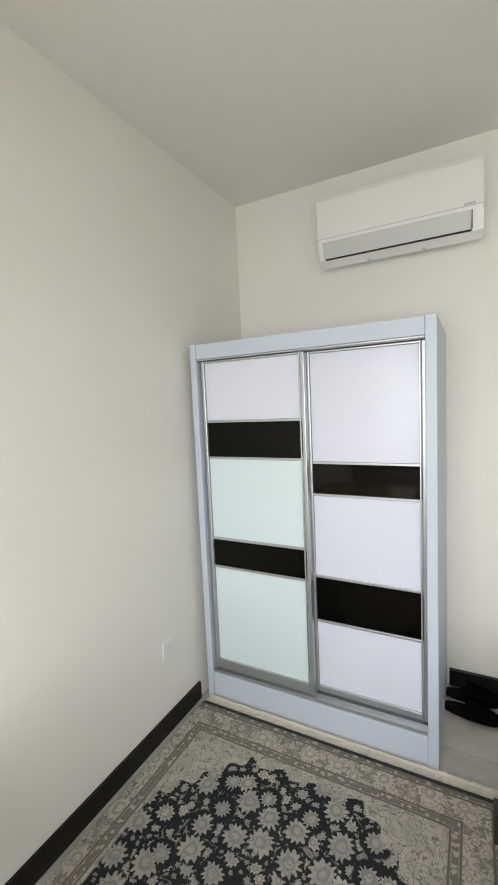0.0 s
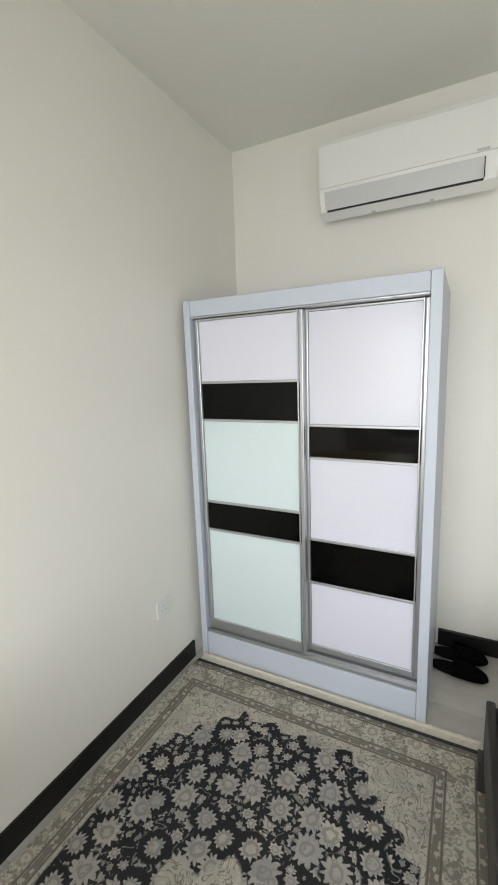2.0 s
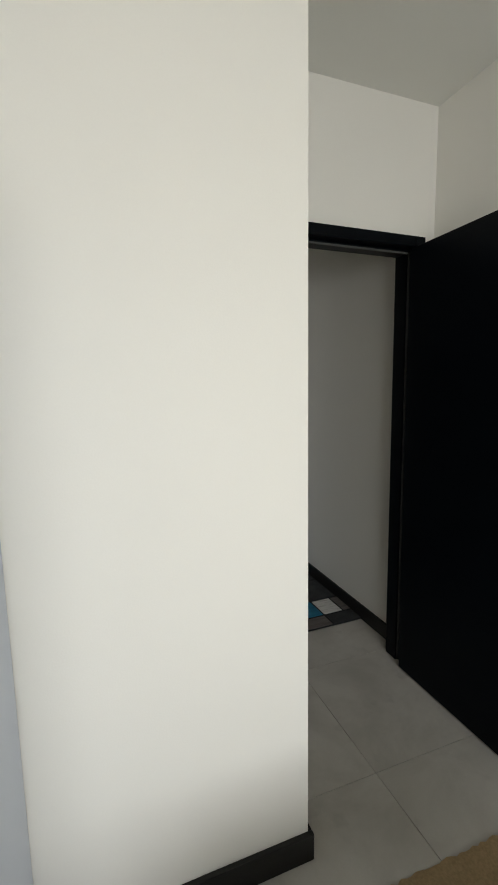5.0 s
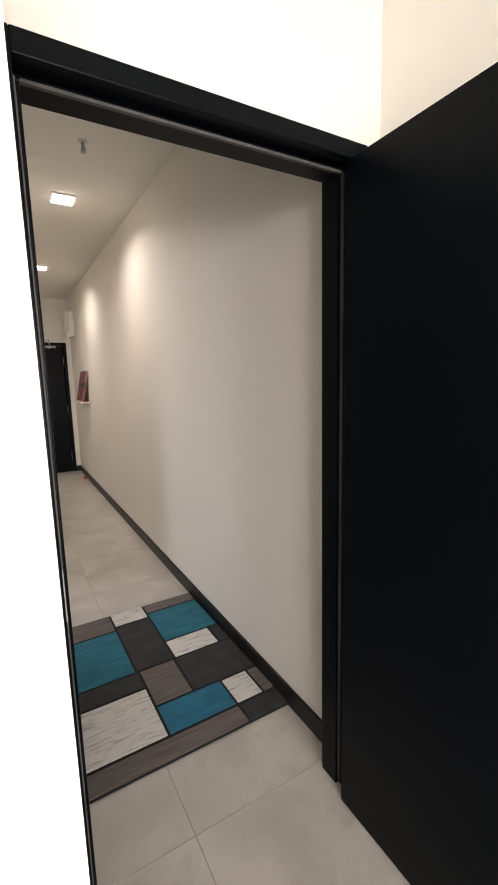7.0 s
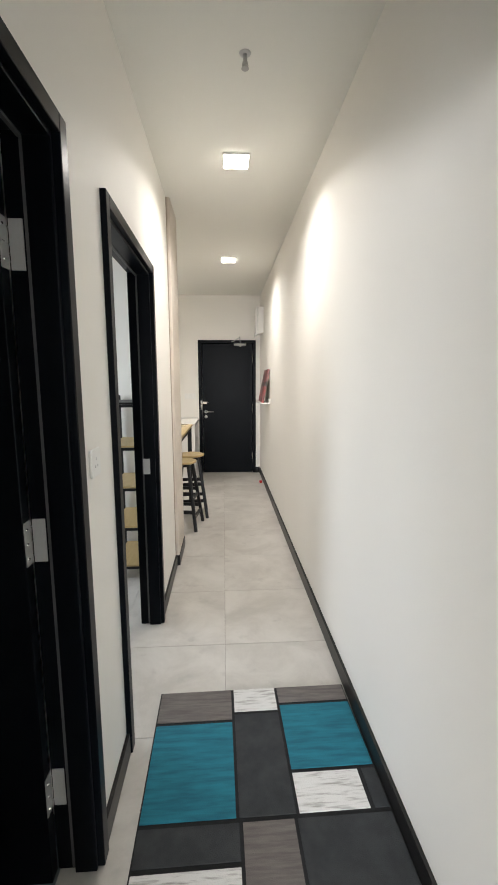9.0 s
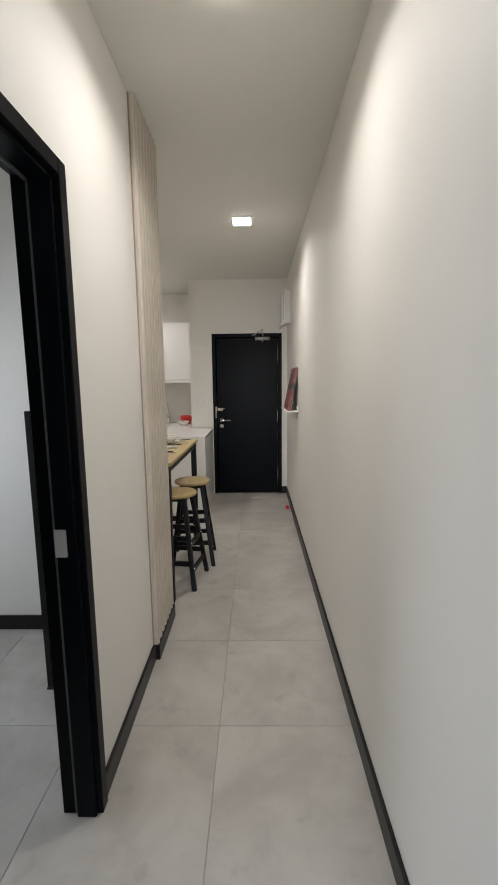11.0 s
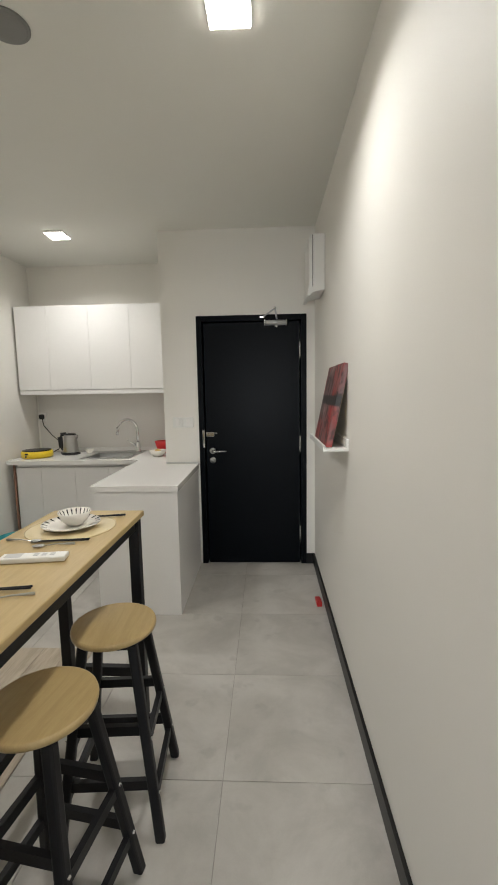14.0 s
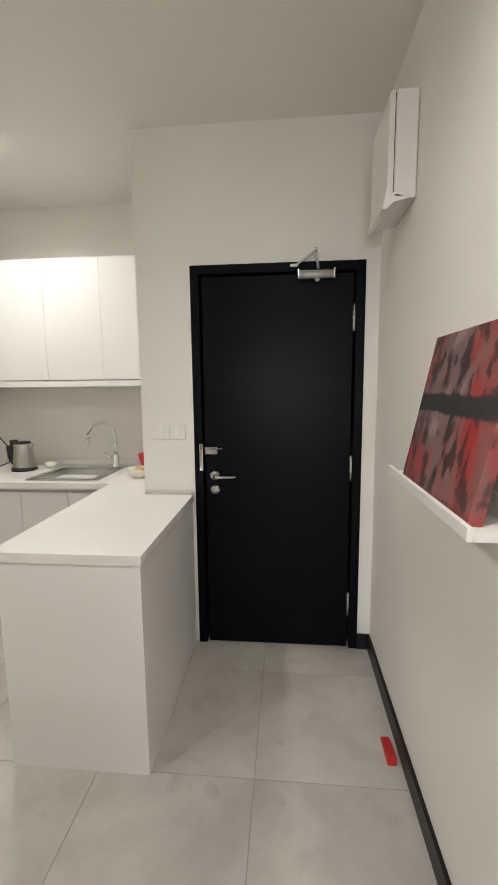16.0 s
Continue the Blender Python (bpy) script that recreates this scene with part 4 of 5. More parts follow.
# ---- hallway ----
def hall_rug():
    r = thing("hall_rug", pose(-0.873, 0.553, 0, 0, 0, 0.7), "teal, white, taupe and charcoal colour-block runner with black lines", "rug")
    W, L = 0.868, 1.175
    block("backing", M_RLINE, r, 0, W, 0, L, 0.001, 0.009, 0.003)
    g = 0.006
    cells = [  # x0 x1 y0 y1 material
        (0, .335, .99, L, M_RBROWN), (.335, .54, 1.03, L, M_RWHITE), (.54, W, 1.07, L, M_RBROWN),
        (0, .335, .57, .985, M_RTEAL), (.335, .54, .57, 1.025, M_RDARK), (.54, W, .735, 1.065, M_RTEAL),
        (.54, .80, .57, .73, M_RWHITE), (.805, W, .57, .73, M_RDARK),
        (0, .345, .44, .565, M_RDARK), (.345, .53, .30, .565, M_RBROWN), (.53, W, .295, .565, M_RDARK),
        (0, .345, .115, .435, M_RWHITE), (.345, .665, .115, .295, M_RBLUE), (.665, .805, .115, .29, M_RWHITE), (.805, W, .115, .29, M_RBROWN),
        (0, .665, 0, .11, M_RBROWN), (.665, W, 0, .11, M_RDARK)]
    for x0, x1, y0, y1, m in cells:
        block("patch", m, r, x0 + g, x1 - g, y0 + g, y1 - g, 0.009, 0.0135, 0.0015)


hall_rug()


def ceiling_lamp(m, label):
    c = thing("ceiling_lamp", m, label, "ceiling lamp", "square ceiling lamps")
    s = 0.078
    block("frame", M_WHITEPAINT, c, -s, s, -s, s, -0.012, 0, 0.003)
    block("diffuser", M_LAMP, c, -s + 0.006, s - 0.006, -s + 0.006, s - 0.006, -0.020, -0.0122, 0.002, "glowing warm white diffuser")
    return c


first = ceiling_lamp(pose(-0.49, 2.615, CH), "small square surface-mounted ceiling lamp, lit warm white")
copy_thing(first, pose(-0.51, 4.67, CH))
copy_thing(first, pose(-2.07, 6.60, CH))
copy_thing(first, pose(-2.07, 4.67, CH))


def sprinkler(m):
    s = thing("fire_sprinkler", m, "small metal fire sprinkler head hanging from the ceiling", "sprinkler", "fire sprinklers")
    part("rose", ring_solid(bmesh.new(), [(0.012, -0.006), (0.026, -0.004), (0.028, 0.0)], 20), M_GREYPL, s)
    part("stem", ring_solid(bmesh.new(), [(0.007, -0.055), (0.010, -0.045), (0.010, 0)], 14), M_STEEL, s)
    part("deflector", ring_solid(bmesh.new(), [(0.018, -0.066), (0.018, -0.063)], 16), M_STEEL, s)
    part("frame", tube(bmesh.new(), [(-0.009, 0, -0.035), (-0.013, 0, -0.050), (-0.003, 0, -0.064)], 0.003, 6), M_STEEL, s)
    part("frame", tube(bmesh.new(), [(0.009, 0, -0.035), (0.013, 0, -0.050), (0.003, 0, -0.064)], 0.003, 6), M_STEEL, s)
    return s


sprinkler(pose(-0.477, 1.80, CH) @ Matrix.Scale(0.85, 4))
sk = thing("ceiling_speaker", pose(-1.295, 4.70, CH), "flat round grey ceiling speaker grille", "speaker", "round ceiling speakers")
part("rim", ring_solid(bmesh.new(), [(0.072, -0.006), (0.080, -0.004), (0.080, 0)], 36), M_SPEAKER, sk)
part("grille", ring_solid(bmesh.new(), [(0.05, -0.010), (0.068, -0.0065), (0.070, -0.0062)], 36), M_SPEAKER, sk, "perforated grey grille")
copy_thing(sk, pose(-2.04, 5.63, CH))


def slat_panel():
    p = thing("slat_panel", pose(XH, 3.15, 0.086), "pale ash fluted wall panel from skirting to ceiling", "wall panel")
    Hh = CH - 0.088
    # Darker than the slats: the grooves' shade is put into its colour.
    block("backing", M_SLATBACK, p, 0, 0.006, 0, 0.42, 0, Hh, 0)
    pitch = 0.06
    bm = bmesh.new()
    prof = [(0.006, 0.004), (0.020, 0.004), (0.027, 0.008), (0.030, 0.014), (0.031, 0.024), (0.030, 0.034), (0.026, 0.041), (0.020, 0.045), (0.006, 0.045)]
    lo = [bm.verts.new((x, y, 0)) for x, y in prof]
    hi = [bm.verts.new((x, y, Hh)) for x, y in prof]
    n = len(prof)
    for i in range(n):
        bm.faces.new((lo[i], lo[(i + 1) % n], hi[(i + 1) % n], hi[i]))
    bm.faces.new(lo)
    bm.faces.new(hi[::-1])
    me = finish("slat", bm, M_SLAT)
    for k in range(7):
        ob = new("slat", me)
        ob.parent = p
        ob.location = (0, k * pitch, 0)
    block("end_trim", M_SLAT, p, -0.115, 0.028, 0.4205, 0.432, 0, Hh, 0.002)


slat_panel()
socket(pose(XH, 1.20, 1.226, 0, 0, -90), "light_switch", "white light switch between two black doors", 1)


def picture_ledge():
    s = thing("picture_ledge", pose(0, 5.15, 1.185), "white painted picture ledge on the hallway wall", "shelf")
    block("shelf", M_WHITEPAINT, s, -0.115, -0.001, 0, 0.62, 0, 0.014, 0.002)
    block("lip", M_WHITEPAINT, s, -0.127, -0.115, 0, 0.62, 0, 0.030, 0.002)
    block("back", M_WHITEPAINT, s, -0.014, -0.001, 0, 0.62, 0.014, 0.060, 0.002)


def canvas():
    c = thing("canvas_painting", pose(-0.106, 5.20, 1.201, 0, 11.5, 0), "unframed abstract canvas in reds and greys leaning on the ledge", "painting")
    block("canvas", M_PAINTING, c, 0, 0.030, 0, 0.48, 0, 0.425, 0.003)
    block("stretcher", M_OAK, c, 0.0301, 0.034, 0.02, 0.46, 0.02, 0.40, 0)


def fuse_box():
    f = thing("fuse_box", pose(0, 6.03, 2.15), "white wall-mounted distribution box with a curved cover", "fuse box")
    block("body", M_WHITEPAINT, f, -0.080, -0.001, 0, 0.30, 0.0, 0.362, 0.006)
    block("gap", M_BLACKPL, f, -0.084, -0.080, 0.006, 0.294, 0.03, 0.354, 0)
    bm = bmesh.new()
    prof = [(-0.084, 0.356), (-0.100, 0.356), (-0.104, 0.342), (-0.104, 0.05), (-0.112, 0.0), (-0.120, -0.035), (-0.105, -0.035), (-0.080, -0.012), (-0.030, -0.002), (-0.030, 0.0), (-0.084, 0.02)]
    ends = [[bm.verts.new((x, y, z)) for x, z in prof] for y in (0.0, 0.30)]
    n = len(prof)
    for i in range(n):
        bm.faces.new((ends[0][i], ends[0][(i + 1) % n], ends[1][(i + 1) % n], ends[1][i]))
    bm.faces.new(ends[0])
    bm.faces.new(ends[1][::-1])
    part("cover", bm, M_PLASTIC, f)


picture_ledge()
canvas()
fuse_box()
socket(pose(-1.06, 6.61, 1.235, 0, 0, 180), "switch_plate", "pair of white switch plates beside the entrance door", 2)

# red wedge by the skirting
bm = bmesh.new()
tri = [(0.0, 0.0), (0.13, 0.0), (0.13, 0.012), (0.0, 0.040)]
ends = [[bm.verts.new((x, y, z)) for y, z in tri] for x in (-0.018, 0.018)]
for i in range(4):
    bm.faces.new((ends[0][i], ends[0][(i + 1) % 4], ends[1][(i + 1) % 4], ends[1][i]))
bm.faces.new(ends[0])
bm.faces.new(ends[1][::-1])
bmesh.ops.bevel(bm, geom=bm.edges[:], offset=0.003, segments=2, affect="EDGES")
solid("door_stop", bm, M_RED, "red rubber door wedge on the floor by the skirting", "door stop", m=pose(-0.052, 5.86, 0))


# ---- kitchen ----
def base_cabinet(x0, x1, label):
    c = thing("base_cabinet", pose(x0, 6.87, 0), label, "cabinet", "kitchen base cabinets")
    w = x1 - x0
    block("body", M_CABINET, c, 0.001, w - 0.001, 0.018, 0.57, 0.10, 0.845, 0.001)
    block("door", M_CABINET, c, 0.0012, w - 0.0012, 0.0, 0.017, 0.10, 0.815, 0.001)
    block("kickboard", M_CABINET, c, 0.001, w - 0.001, 0.05, 0.065, 0.0, 0.099, 0.001)


for a, b in ((-2.74, -2.506), (-2.506, -2.185), (-2.185, -1.865), (-1.865, -1.55)):
    base_cabinet(a, b, "white handleless kitchen base cabinet under the worktop")
solid("filler_strip", box(bmesh.new(), -2.775, -2.757, 6.874, 6.892, 0.0, 0.845, 0.002), M_PIPE, "brown vertical pipe strip beside the kitchen cabinets", "pipe")


def upper_cabinet(x0, x1):
    c = thing("wall_cabinet", pose(x0, 7.12, 1.53), "white handleless kitchen wall cabinet", "cabinet", "kitchen wall cabinets")
    w = x1 - x0
    block("body", M_CABINET, c, 0.001, w - 0.001, 0.018, 0.328, 0.0, 0.79, 0.001)
    block("door", M_CABINET, c, 0.0008, w - 0.0008, 0.0, 0.017, 0.002, 0.79, 0.0008)


for a, b in ((-2.795, -2.482), (-2.482, -2.082), (-2.082, -1.690), (-1.690, -1.263)):
    upper_cabinet(a, b)
solid("light_rail", box(bmesh.new(), -2.795, -1.263, 7.125, 7.44, 1.485, 1.528, 0.002), M_CABINET, "white rail under the wall cabinets", "rail")


def worktop():
    bm = joined_blocks([(*b, 0.848, 0.886) for b in (
        (-2.798, -2.13, 6.82, 7.448), (-2.13, -1.69, 6.82, 6.90), (-2.13, -1.69, 7.33, 7.448), (-1.69, -1.262, 6.82, 7.448),
        (-1.56, -0.98, 5.74, 6.605), (-1.56, -1.262, 6.605, 6.82))])
    w = solid("worktop", bm, M_COUNTER, "white quartz worktop with a peninsula and a cut-out for the sink", "worktop")
    block("upstand", M_COUNTER, w, -2.798, -1.262, 7.436, 7.449, 0.887, 0.925, 0.002)
    block("edge_strip", M_SILVER, w, -1.255, -0.985, 6.585, 6.605, 0.8865, 0.900, 0.002, "silver sealing strip along the wall")


worktop()
pen = thing("peninsula", pose(-1.536, 5.746, 0), "white laminate peninsula cabinet with plain panels", "cabinet")
block("front_panel", M_CABINET, pen, 0, 0.550, 0, 0.018, 0, 0.847, 0.001)
block("end_panel", M_CABINET, pen, 0.530, 0.550, 0.0182, 0.850, 0, 0.847, 0.001)
block("back_panel", M_CABINET, pen, 0, 0.018, 0.019, 0.850, 0, 0.847, 0.001)
solid("splashback", box(bmesh.new(), -2.797, -1.262, 7.442, 7.4495, 0.926, 1.484), M_SPLASH, "grey splashback panel behind the kitchen counter", "splashback", kind="structure")


def sink():
    s = thing("sink", pose(-2.13, 6.90, 0.888), "stainless steel drop-in sink with one bowl", "sink")
    bm = bmesh.new()
    for b in ((-0.02, 0.46, -0.02, 0.03), (-0.02, 0.46, 0.36, 0.45), (-0.02, 0.03, 0.03, 0.36), (0.41, 0.46, 0.03, 0.36)):
        box(bm, *b, -0.001, 0.005)
    part("rim", bm, M_STEEL, s)
    bm = bmesh.new()
    box(bm, 0.03, 0.41, 0.03, 0.36, -0.16, -0.155)
    for b in ((0.028, 0.03, 0.03, 0.36), (0.41, 0.412, 0.03, 0.36), (0.03, 0.41, 0.028, 0.03), (0.03, 0.41, 0.36, 0.362)):
        box(bm, *b, -0.16, 0.002)
    part("bowl", bm, M_STEEL, s)
    part("drain", ring_solid(bmesh.new(), [(0.04, -0.155), (0.038, -0.151), (0.02, -0.153)], 24, (0.22, 0.2)), M_CHROME, s)


sink()


def tap():
    t = thing("kitchen_tap", pose(-1.715, 7.305, 0.893) @ Matrix.Scale(1.3, 4), "chrome gooseneck kitchen tap", "tap")
    part("base", ring_solid(bmesh.new(), [(0.026, 0), (0.026, 0.008), (0.018, 0.014), (0.017, 0.07), (0.013, 0.08)], 20), M_CHROME, t)
    pts = [(0, 0, 0.07), (0, 0, 0.17)]
    for k in range(1, 13):
        a = math.pi * k / 12
        pts.append((-0.075 + 0.075 * math.cos(a), -0.02 * k / 12, 0.17 + 0.085 * math.sin(a)))
    pts.append((-0.155, -0.02, 0.135))
    part("spout", tube(bmesh.new(), pts, 0.0105, 12), M_CHROME, t)
    part("lever", tube(bmesh.new(), [(-0.01, 0, 0.045), (-0.045, -0.01, 0.07), (-0.075, -0.015, 0.095)], [0.009, 0.006, 0.005], 8), M_CHROME, t)


tap()


def kettle():
    k = thing("electric_kettle", pose(-2.375, 7.22, 0.887), "brushed steel electric kettle with a black handle on its base", "kettle")
    part("base", ring_solid(bmesh.new(), [(0.085, 0), (0.088, 0.010), (0.075, 0.022)], 28), M_BLACKPL, k)
    part("body", ring_solid(bmesh.new(), [(0.074, 0.023), (0.076, 0.03), (0.068, 0.11), (0.058, 0.19), (0.056, 0.195)], 32), M_STEEL, k)
    part("lid", ring_solid(bmesh.new(), [(0.056, 0.196), (0.054, 0.206), (0.02, 0.212)], 28), M_BLACKPL, k)
    part("handle", tube(bmesh.new(), [(-0.045, 0, 0.205), (-0.085, 0, 0.20), (-0.105, 0, 0.17), (-0.100, 0, 0.09), (-0.075, 0, 0.045)], [0.018, 0.022, 0.024, 0.022, 0.018], 10), M_BLACKPL, k)
    part("spout", tube(bmesh.new(), [(0.05, 0, 0.165), (0.075, 0, 0.19)], [0.022, 0.012], 10), M_STEEL, k)
    part("cord", tube(bmesh.new(), [(-0.08, 0.02, 0.01), (-0.12, 0.03, 0.006), (-0.14, 0.08, 0.006)], 0.005, 6), M_BLACKPL, k)


kettle()


def hotplate():
    h = thing("induction_cooker", pose(-2.63, 7.05, 0.887), "round yellow electric cooker with two black knobs", "cooker")
    part("body", ring_solid(bmesh.new(), [(0.125, 0.0), (0.142, 0.010), (0.142, 0.055), (0.132, 0.066)], 40), M_YELLOW, h)
    part("plate", ring_solid(bmesh.new(), [(0.130, 0.066), (0.128, 0.073), (0.10, 0.074)], 40), M_BLACKPL, h, "dark cooking plate")
    for dz, w in ((0.046, 0.030), (0.022, 0.014)):
        block("knob", M_BLACKPL, h, -0.04, -0.04 + w, -0.146, -0.130, dz - 0.008, dz + 0.008, 0.003)
    part("cord", tube(bmesh.new(), [(0.10, 0.10, 0.03), (0.115, 0.20, 0.05), (0.075, 0.33, 0.10), (-0.04, 0.375, 0.18), (-0.12, 0.375, 0.28), (-0.13, 0.372, 0.36)], 0.0045, 7), M_BLACKPL, h, "black power cord")
    part("plug", box(bmesh.new(), -0.152, -0.108, 0.345, 0.384, 0.345, 0.395, 0.008), M_BLACKPL, h, "black three-pin plug")


hotplate()
sc = socket(pose(-2.760, 7.4415, 1.257, 0, 0, 180), "wall_socket", "white wall socket above the counter with a plug in it")


def bowl(name, m, r, h, material, label, group=""):
    b = thing(name, m, label, "bowl", group)
    part("body", ring_solid(bmesh.new(), [(r * 0.45, 0), (r * 0.5, 0.004), (r * 0.8, h * 0.4), (r, h), (r * 0.96, h), (r * 0.74, h * 0.42), (r * 0.4, 0.010)], 36), material, b)
    return b


bowl("small_bowl", pose(-2.22, 7.30, 0.887), 0.045, 0.04, M_CERAMIC, "small white ceramic bowl by the sink")
bowl("white_bowl", pose(-1.44, 7.02, 0.887), 0.085, 0.06, M_CERAMIC, "white bowl of odds and ends by the sink")
bowl("red_colander", pose(-1.43, 7.25, 0.887), 0.095, 0.12, M_RED, "red plastic bowl behind a white one")
bt = thing("bottle", pose(-1.36, 7.33, 0.887), "small pale jar standing behind the bowls", "jar")
part("body", ring_solid(bmesh.new(), [(0.034, 0), (0.036, 0.01), (0.036, 0.13), (0.022, 0.15)], 20), M_CERAMIC, bt)
part("lid", ring_solid(bmesh.new(), [(0.024, 0.15), (0.024, 0.17)], 20), M_GREYPL, bt)
onion = bmesh.new()
bmesh.ops.create_uvsphere(onion, u_segments=16, v_segments=10, radius=0.032, matrix=Matrix.Translation((0, 0, 0.03)))
solid("onion", onion, M_OAKX, "pale brown onion lying in the white bowl", "onion", m=pose(-1.44, 7.02, 0.899))

bn = thing("storage_tub", pose(-2.655, 6.62, 0) @ Matrix.Scale(0.86, 4), "teal plastic tub on the kitchen floor", "tub")
part("body", ring_solid(bmesh.new(), [(0.11, 0), (0.12, 0.006), (0.15, 0.27), (0.158, 0.275), (0.158, 0.285), (0.145, 0.285), (0.11, 0.01)], 36), M_TEAL, bn)


def floor_mat():
    f = thing("floor_mat", pose(-2.62, 3.74, 0.0005), "pale beige wood-look vinyl mat on the dining floor", "mat")
    for k in range(8):
        block("plank", M_VINYL, f, k * 0.15, k * 0.15 + 0.148, 0, 1.62, 0, 0.006, 0.001)


floor_mat()


# ---- bar table and stools ----
def bar_table():
    t = thing("bar_table", pose(-1.3743, 3.735, 0, 0, 0, -0.7), "high narrow oak-topped bar table on black legs", "table")
    W, L, Z = 0.41, 1.17, 0.968
    block("tabletop", M_OAK, t, 0, W, 0, L, Z - 0.024, Z, 0.004)
    bl = 0.045
    for x in (0.012, W - 0.012 - bl):
        for y in (0.012, L - 0.012 - bl):
            block("leg", M_BLACKPAINT, t, x, x + bl, y, y + bl, 0, Z - 0.0245, 0.004)
    for x in (0.020, W - 0.052):
        block("apron", M_BLACKPAINT, t, x, x + 0.030, 0.058, L - 0.058, Z - 0.075, Z - 0.0245, 0.003)
    for y in (0.020, L - 0.050):
        block("apron", M_BLACKPAINT, t, 0.058, W - 0.058, y, y + 0.030, Z - 0.075, Z - 0.0245, 0.003)
    block("footrest", M_BLACKPAINT, t, 0.020, 0.050, 0.058, L - 0.058, 0.20, 0.245, 0.003)
    for y in (0.018, L - 0.048):
        block("footrest", M_BLACKPAINT, t, 0.058, W - 0.058, y, y + 0.030, 0.20, 0.245, 0.003)


def bar_stool(m):
    s = thing("bar_stool", m, "black wooden bar stool with a round light oak seat", "stool", "stools at the bar table")
    Z = 0.685
    part("seat", ring_solid(bmesh.new(), [(0.136, Z - 0.024), (0.143, Z - 0.020), (0.145, Z - 0.010), (0.143, Z - 0.002), (0.138, Z)], 44), M_OAK, s)
    block("under_frame", M_BLACKPAINT, s, -0.085, 0.085, -0.085, 0.085, Z - 0.055, Z - 0.0245, 0.004)
    t, b = 0.082, 0.165

    def at(sx, sy, z):
        k = b + (t - b) * z / (Z - 0.03)
        return Vector((sx * k, sy * k, z))

    for sx in (-1, 1):
        for sy in (-1, 1):
            leg = part("leg", beam(bmesh.new(), at(sx, sy, 0.0), at(sx, sy, Z - 0.03), 0.033, 0.033), M_BLACKPAINT, s)
            for z in (0.16, 0.34):
                bm = bmesh.new()
                c = at(sx, sy, z)
                bmesh.ops.create_uvsphere(bm, u_segments=10, v_segments=6, radius=0.006, matrix=Matrix.Translation(c + Vector((sx * 0.017, 0, 0))))
                part("bolt", bm, M_CHROME, leg)
    for z in (0.16, 0.34):
        for a, c in (((-1, -1), (1, -1)), ((-1, 1), (1, 1))):
            part("stretcher", rail(bmesh.new(), at(*a, z + 0.03), at(*c, z + 0.03), 0.018, 0.034), M_BLACKPAINT, s)
        for a, c in (((-1, -1), (-1, 1)), ((1, -1), (1, 1))):
            part("stretcher", rail(bmesh.new(), at(*a, z - 0.02), at(*c, z - 0.02), 0.018, 0.034), M_BLACKPAINT, s)
    return s


bar_table()
st = bar_stool(pose(-1.002, 4.095, 0, 0, 0, -9))
copy_thing(st, pose(-0.945, 4.475, 0, 0, 0, 4))


def plate_set(m):
    """A placemat, a striped plate and a striped bowl."""
    mt = solid("placemat", ring_solid(bmesh.new(), [(0.165, 0), (0.165, 0.0015), (0.160, 0.002)], 48), M_SHOEDARK, "clear vinyl round placemat on the bar table", "placemat", "placemats", m=m)
    p = thing("dinner_plate", m @ pose(0, 0, 0.0025), "white plate with black brush stripes round its rim", "plate", "striped plates")
    part("body", ring_solid(bmesh.new(), [(0.055, 0), (0.060, 0.003), (0.085, 0.010), (0.108, 0.018), (0.108, 0.021), (0.085, 0.014), (0.055, 0.008), (0.01, 0.007)], 48), M_CERAMIC, p)
    b = thing("soup_bowl", m @ pose(0.01, 0.01, 0.0115), "white bowl with black brush stripes round its rim", "bowl", "striped bowls")
    part("body", ring_solid(bmesh.new(), [(0.028, 0), (0.032, 0.004), (0.050, 0.022), (0.062, 0.052), (0.060, 0.052), (0.047, 0.024), (0.02, 0.010)], 48), M_CERAMIC, b)
    for k in range(20):
        a = 2 * math.pi * k / 20
        c, s_ = math.cos(a), math.sin(a)
        n = Vector((-s_, c, 0)) * 0.0042
        bm = bmesh.new()
        q0, q1 = Vector((0.086 * c, 0.086 * s_, 0.0152)), Vector((0.106 * c, 0.106 * s_, 0.0212))
        bm.faces.new([bm.verts.new(v) for v in (q0 - n * 0.5, q1 - n, q1 + n, q0 + n * 0.5)])
        bmesh.ops.solidify(bm, geom=bm.faces[:], thickness=0.0006)
        part("stripe", bm, M_STRIPE, p)
        bm = bmesh.new()
        n = n * 0.8
        q0, q1 = Vector((0.0475 * c, 0.0475 * s_, 0.0265)), Vector((0.0595 * c, 0.0595 * s_, 0.051))
        bm.faces.new([bm.verts.new(v) for v in (q0 - n * 0.5, q1 - n, q1 + n, q0 + n * 0.5)])
        bmesh.ops.solidify(bm, geom=bm.faces[:], thickness=0.0008)
        part("stripe", bm, M_STRIPE, b)


def chopsticks(x, y, turn):
    c = thing("chopsticks", pose(x, y, 0.972, 0, 0, turn), "pair of dark wooden chopsticks on the bar table", "chopsticks", "chopstick pairs")
    for k in (-0.005, 0.005):
        part("stick", tube(bmesh.new(), [(-0.10, k * 0.6, 0.003), (0.10, k, 0.004)], [0.0016, 0.003], 8), M_BLACKPAINT, c)


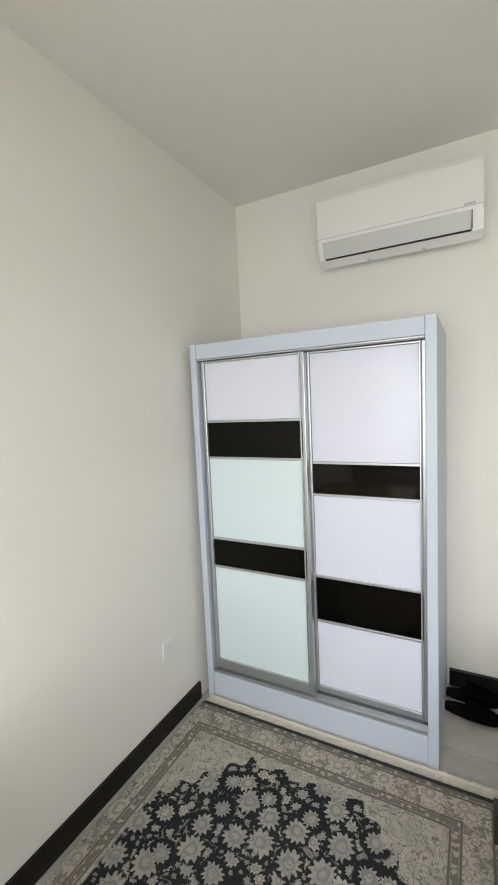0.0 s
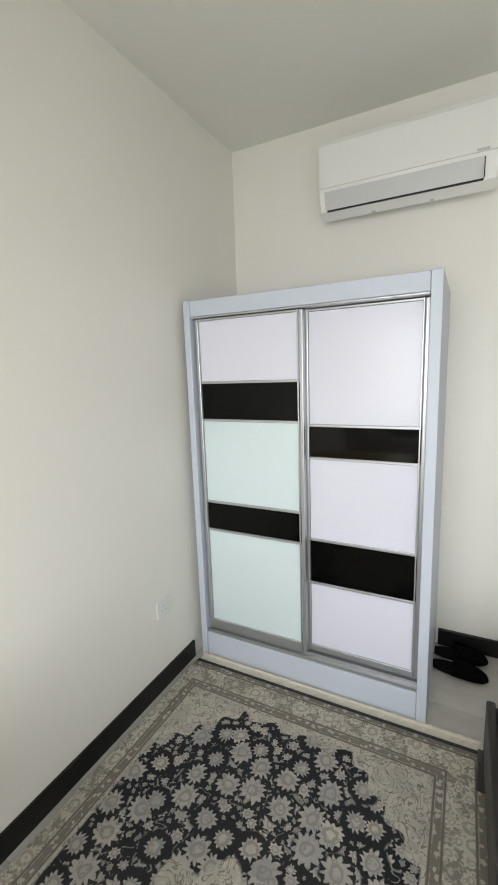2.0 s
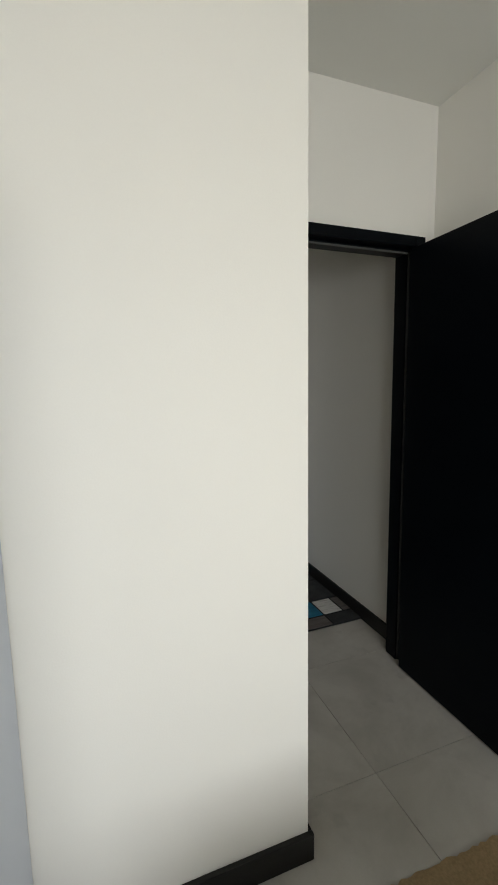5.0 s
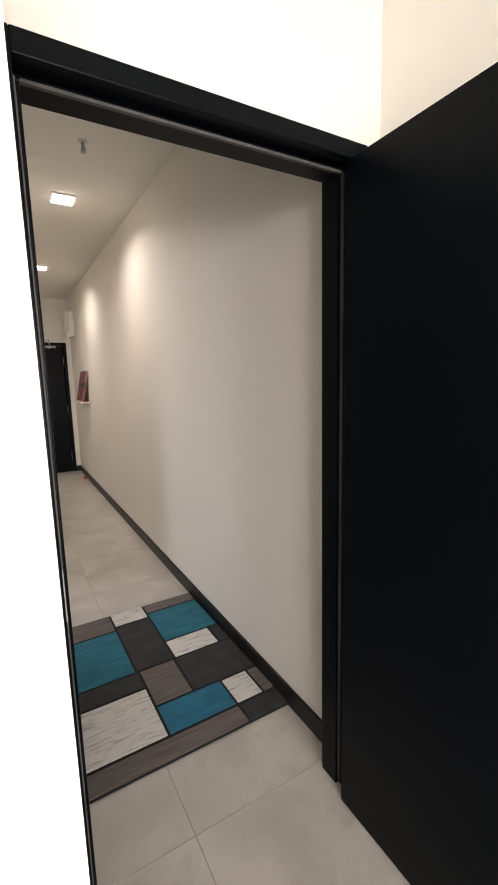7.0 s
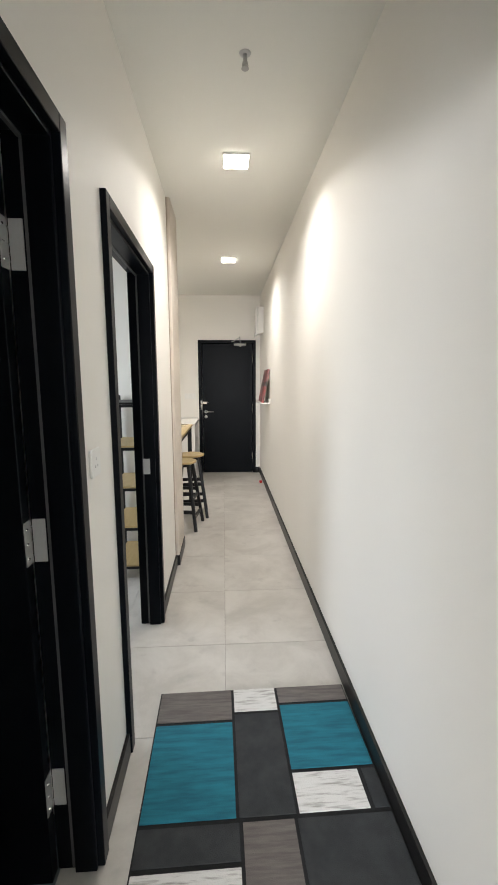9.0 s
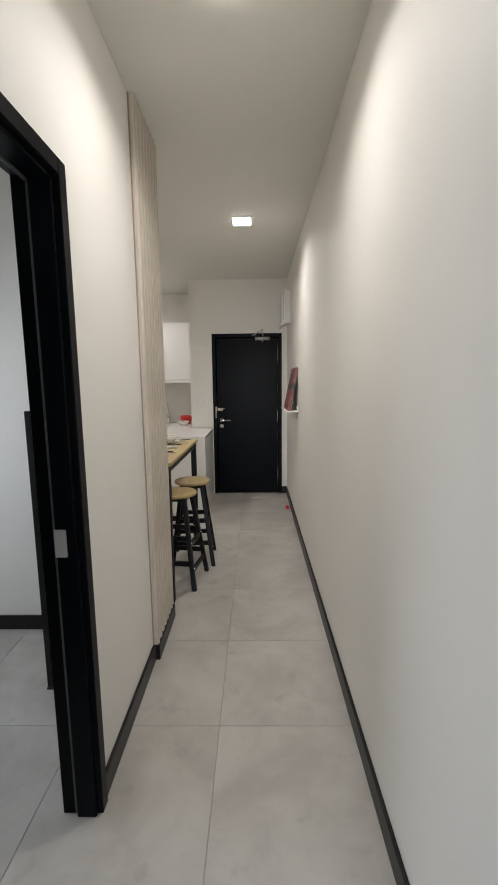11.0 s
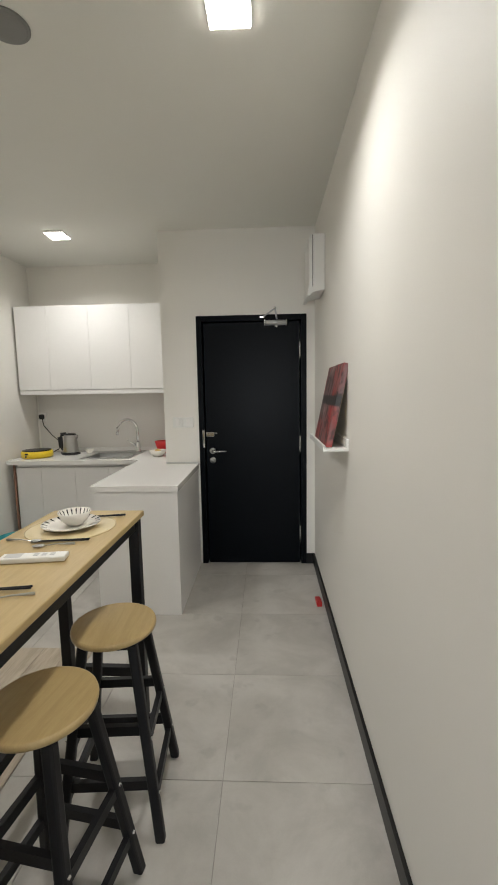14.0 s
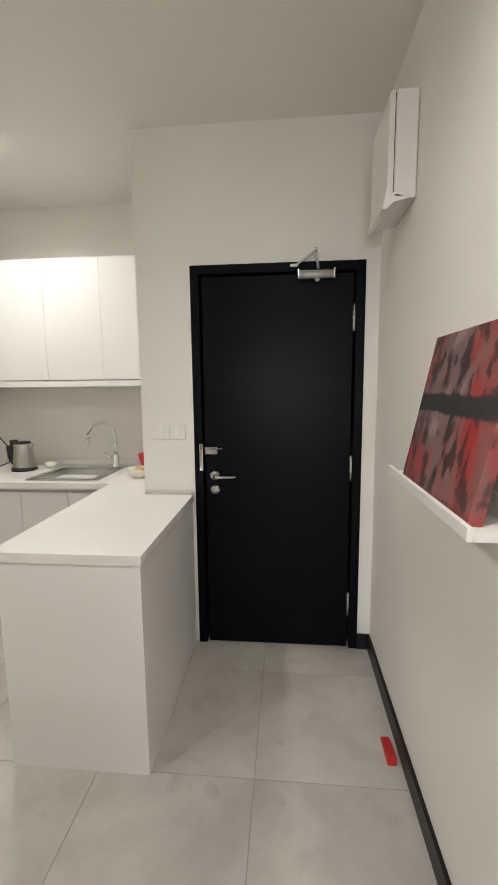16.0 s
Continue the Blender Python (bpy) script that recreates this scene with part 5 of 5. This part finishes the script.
def spoon(x, y, turn):
    c = thing("spoon", pose(x, y, 0.9705, 0, 0, turn), "small steel spoon lying beside the plate", "spoon", "spoons")
    part("handle", tube(bmesh.new(), [(0.0, 0, 0.003), (0.04, 0, 0.006), (0.10, 0, 0.003)], [0.002, 0.0025, 0.0045], 8), M_STEEL, c)
    bm = bmesh.new()
    bmesh.ops.create_uvsphere(bm, u_segments=14, v_segments=8, radius=0.016, matrix=Matrix.Translation((-0.018, 0, 0.004)) @ Matrix.Diagonal((1.35, 0.9, 0.22, 1)))
    part("bowl", bm, M_STEEL, c)


plate_set(pose(-1.165, 4.66, 0.9685))
plate_set(pose(-1.19, 3.95, 0.9685))
chopsticks(-1.13, 4.50, 6)
chopsticks(-1.10, 4.79, 10)
chopsticks(-1.13, 4.13, 8)
spoon(-1.235, 4.50, 172)
spoon(-1.165, 4.455, 12)
spoon(-1.10, 4.08, 20)
rc = thing("remote_control", pose(-1.135, 4.34, 0.9685, 0, 0, 8), "long white remote control lying on the bar table", "remote control")
block("body", M_PLASTIC, rc, -0.10, 0.10, -0.024, 0.024, 0, 0.018, 0.005)
block("screen", M_GREYPL, rc, -0.085, -0.035, -0.016, 0.016, 0.018, 0.0188, 0)
for k in range(3):
    block("button", M_GREYPL, rc, 0.0 + k * 0.025, 0.015 + k * 0.025, -0.010, 0.010, 0.018, 0.0195, 0.001)


# ---- floor tiles ----
def tiles():
    P, G = 0.6105, 0.0010
    bm = box(bmesh.new(), -P / 2 + G, P / 2 - G, -P / 2 + G, P / 2 - G, -0.006, 0.0)
    bmesh.ops.bevel(bm, geom=[e for e in bm.edges if e.verts[0].co.z > -0.001 and e.verts[1].co.z > -0.001], offset=0.001, segments=1, affect="EDGES")
    me = finish("tile", bm, M_TILE)
    for i in range(-4, 1):
        for j in range(-11, 8):
            x, y = -0.585 + (i + 0.5) * P, 2.711 + (j + 0.5) * P
            if y < -4.4 or y > 7.6:
                continue
            ob = new("tile", me)
            ob.parent = floor
            ob.location = (x, y, 0)


tiles()
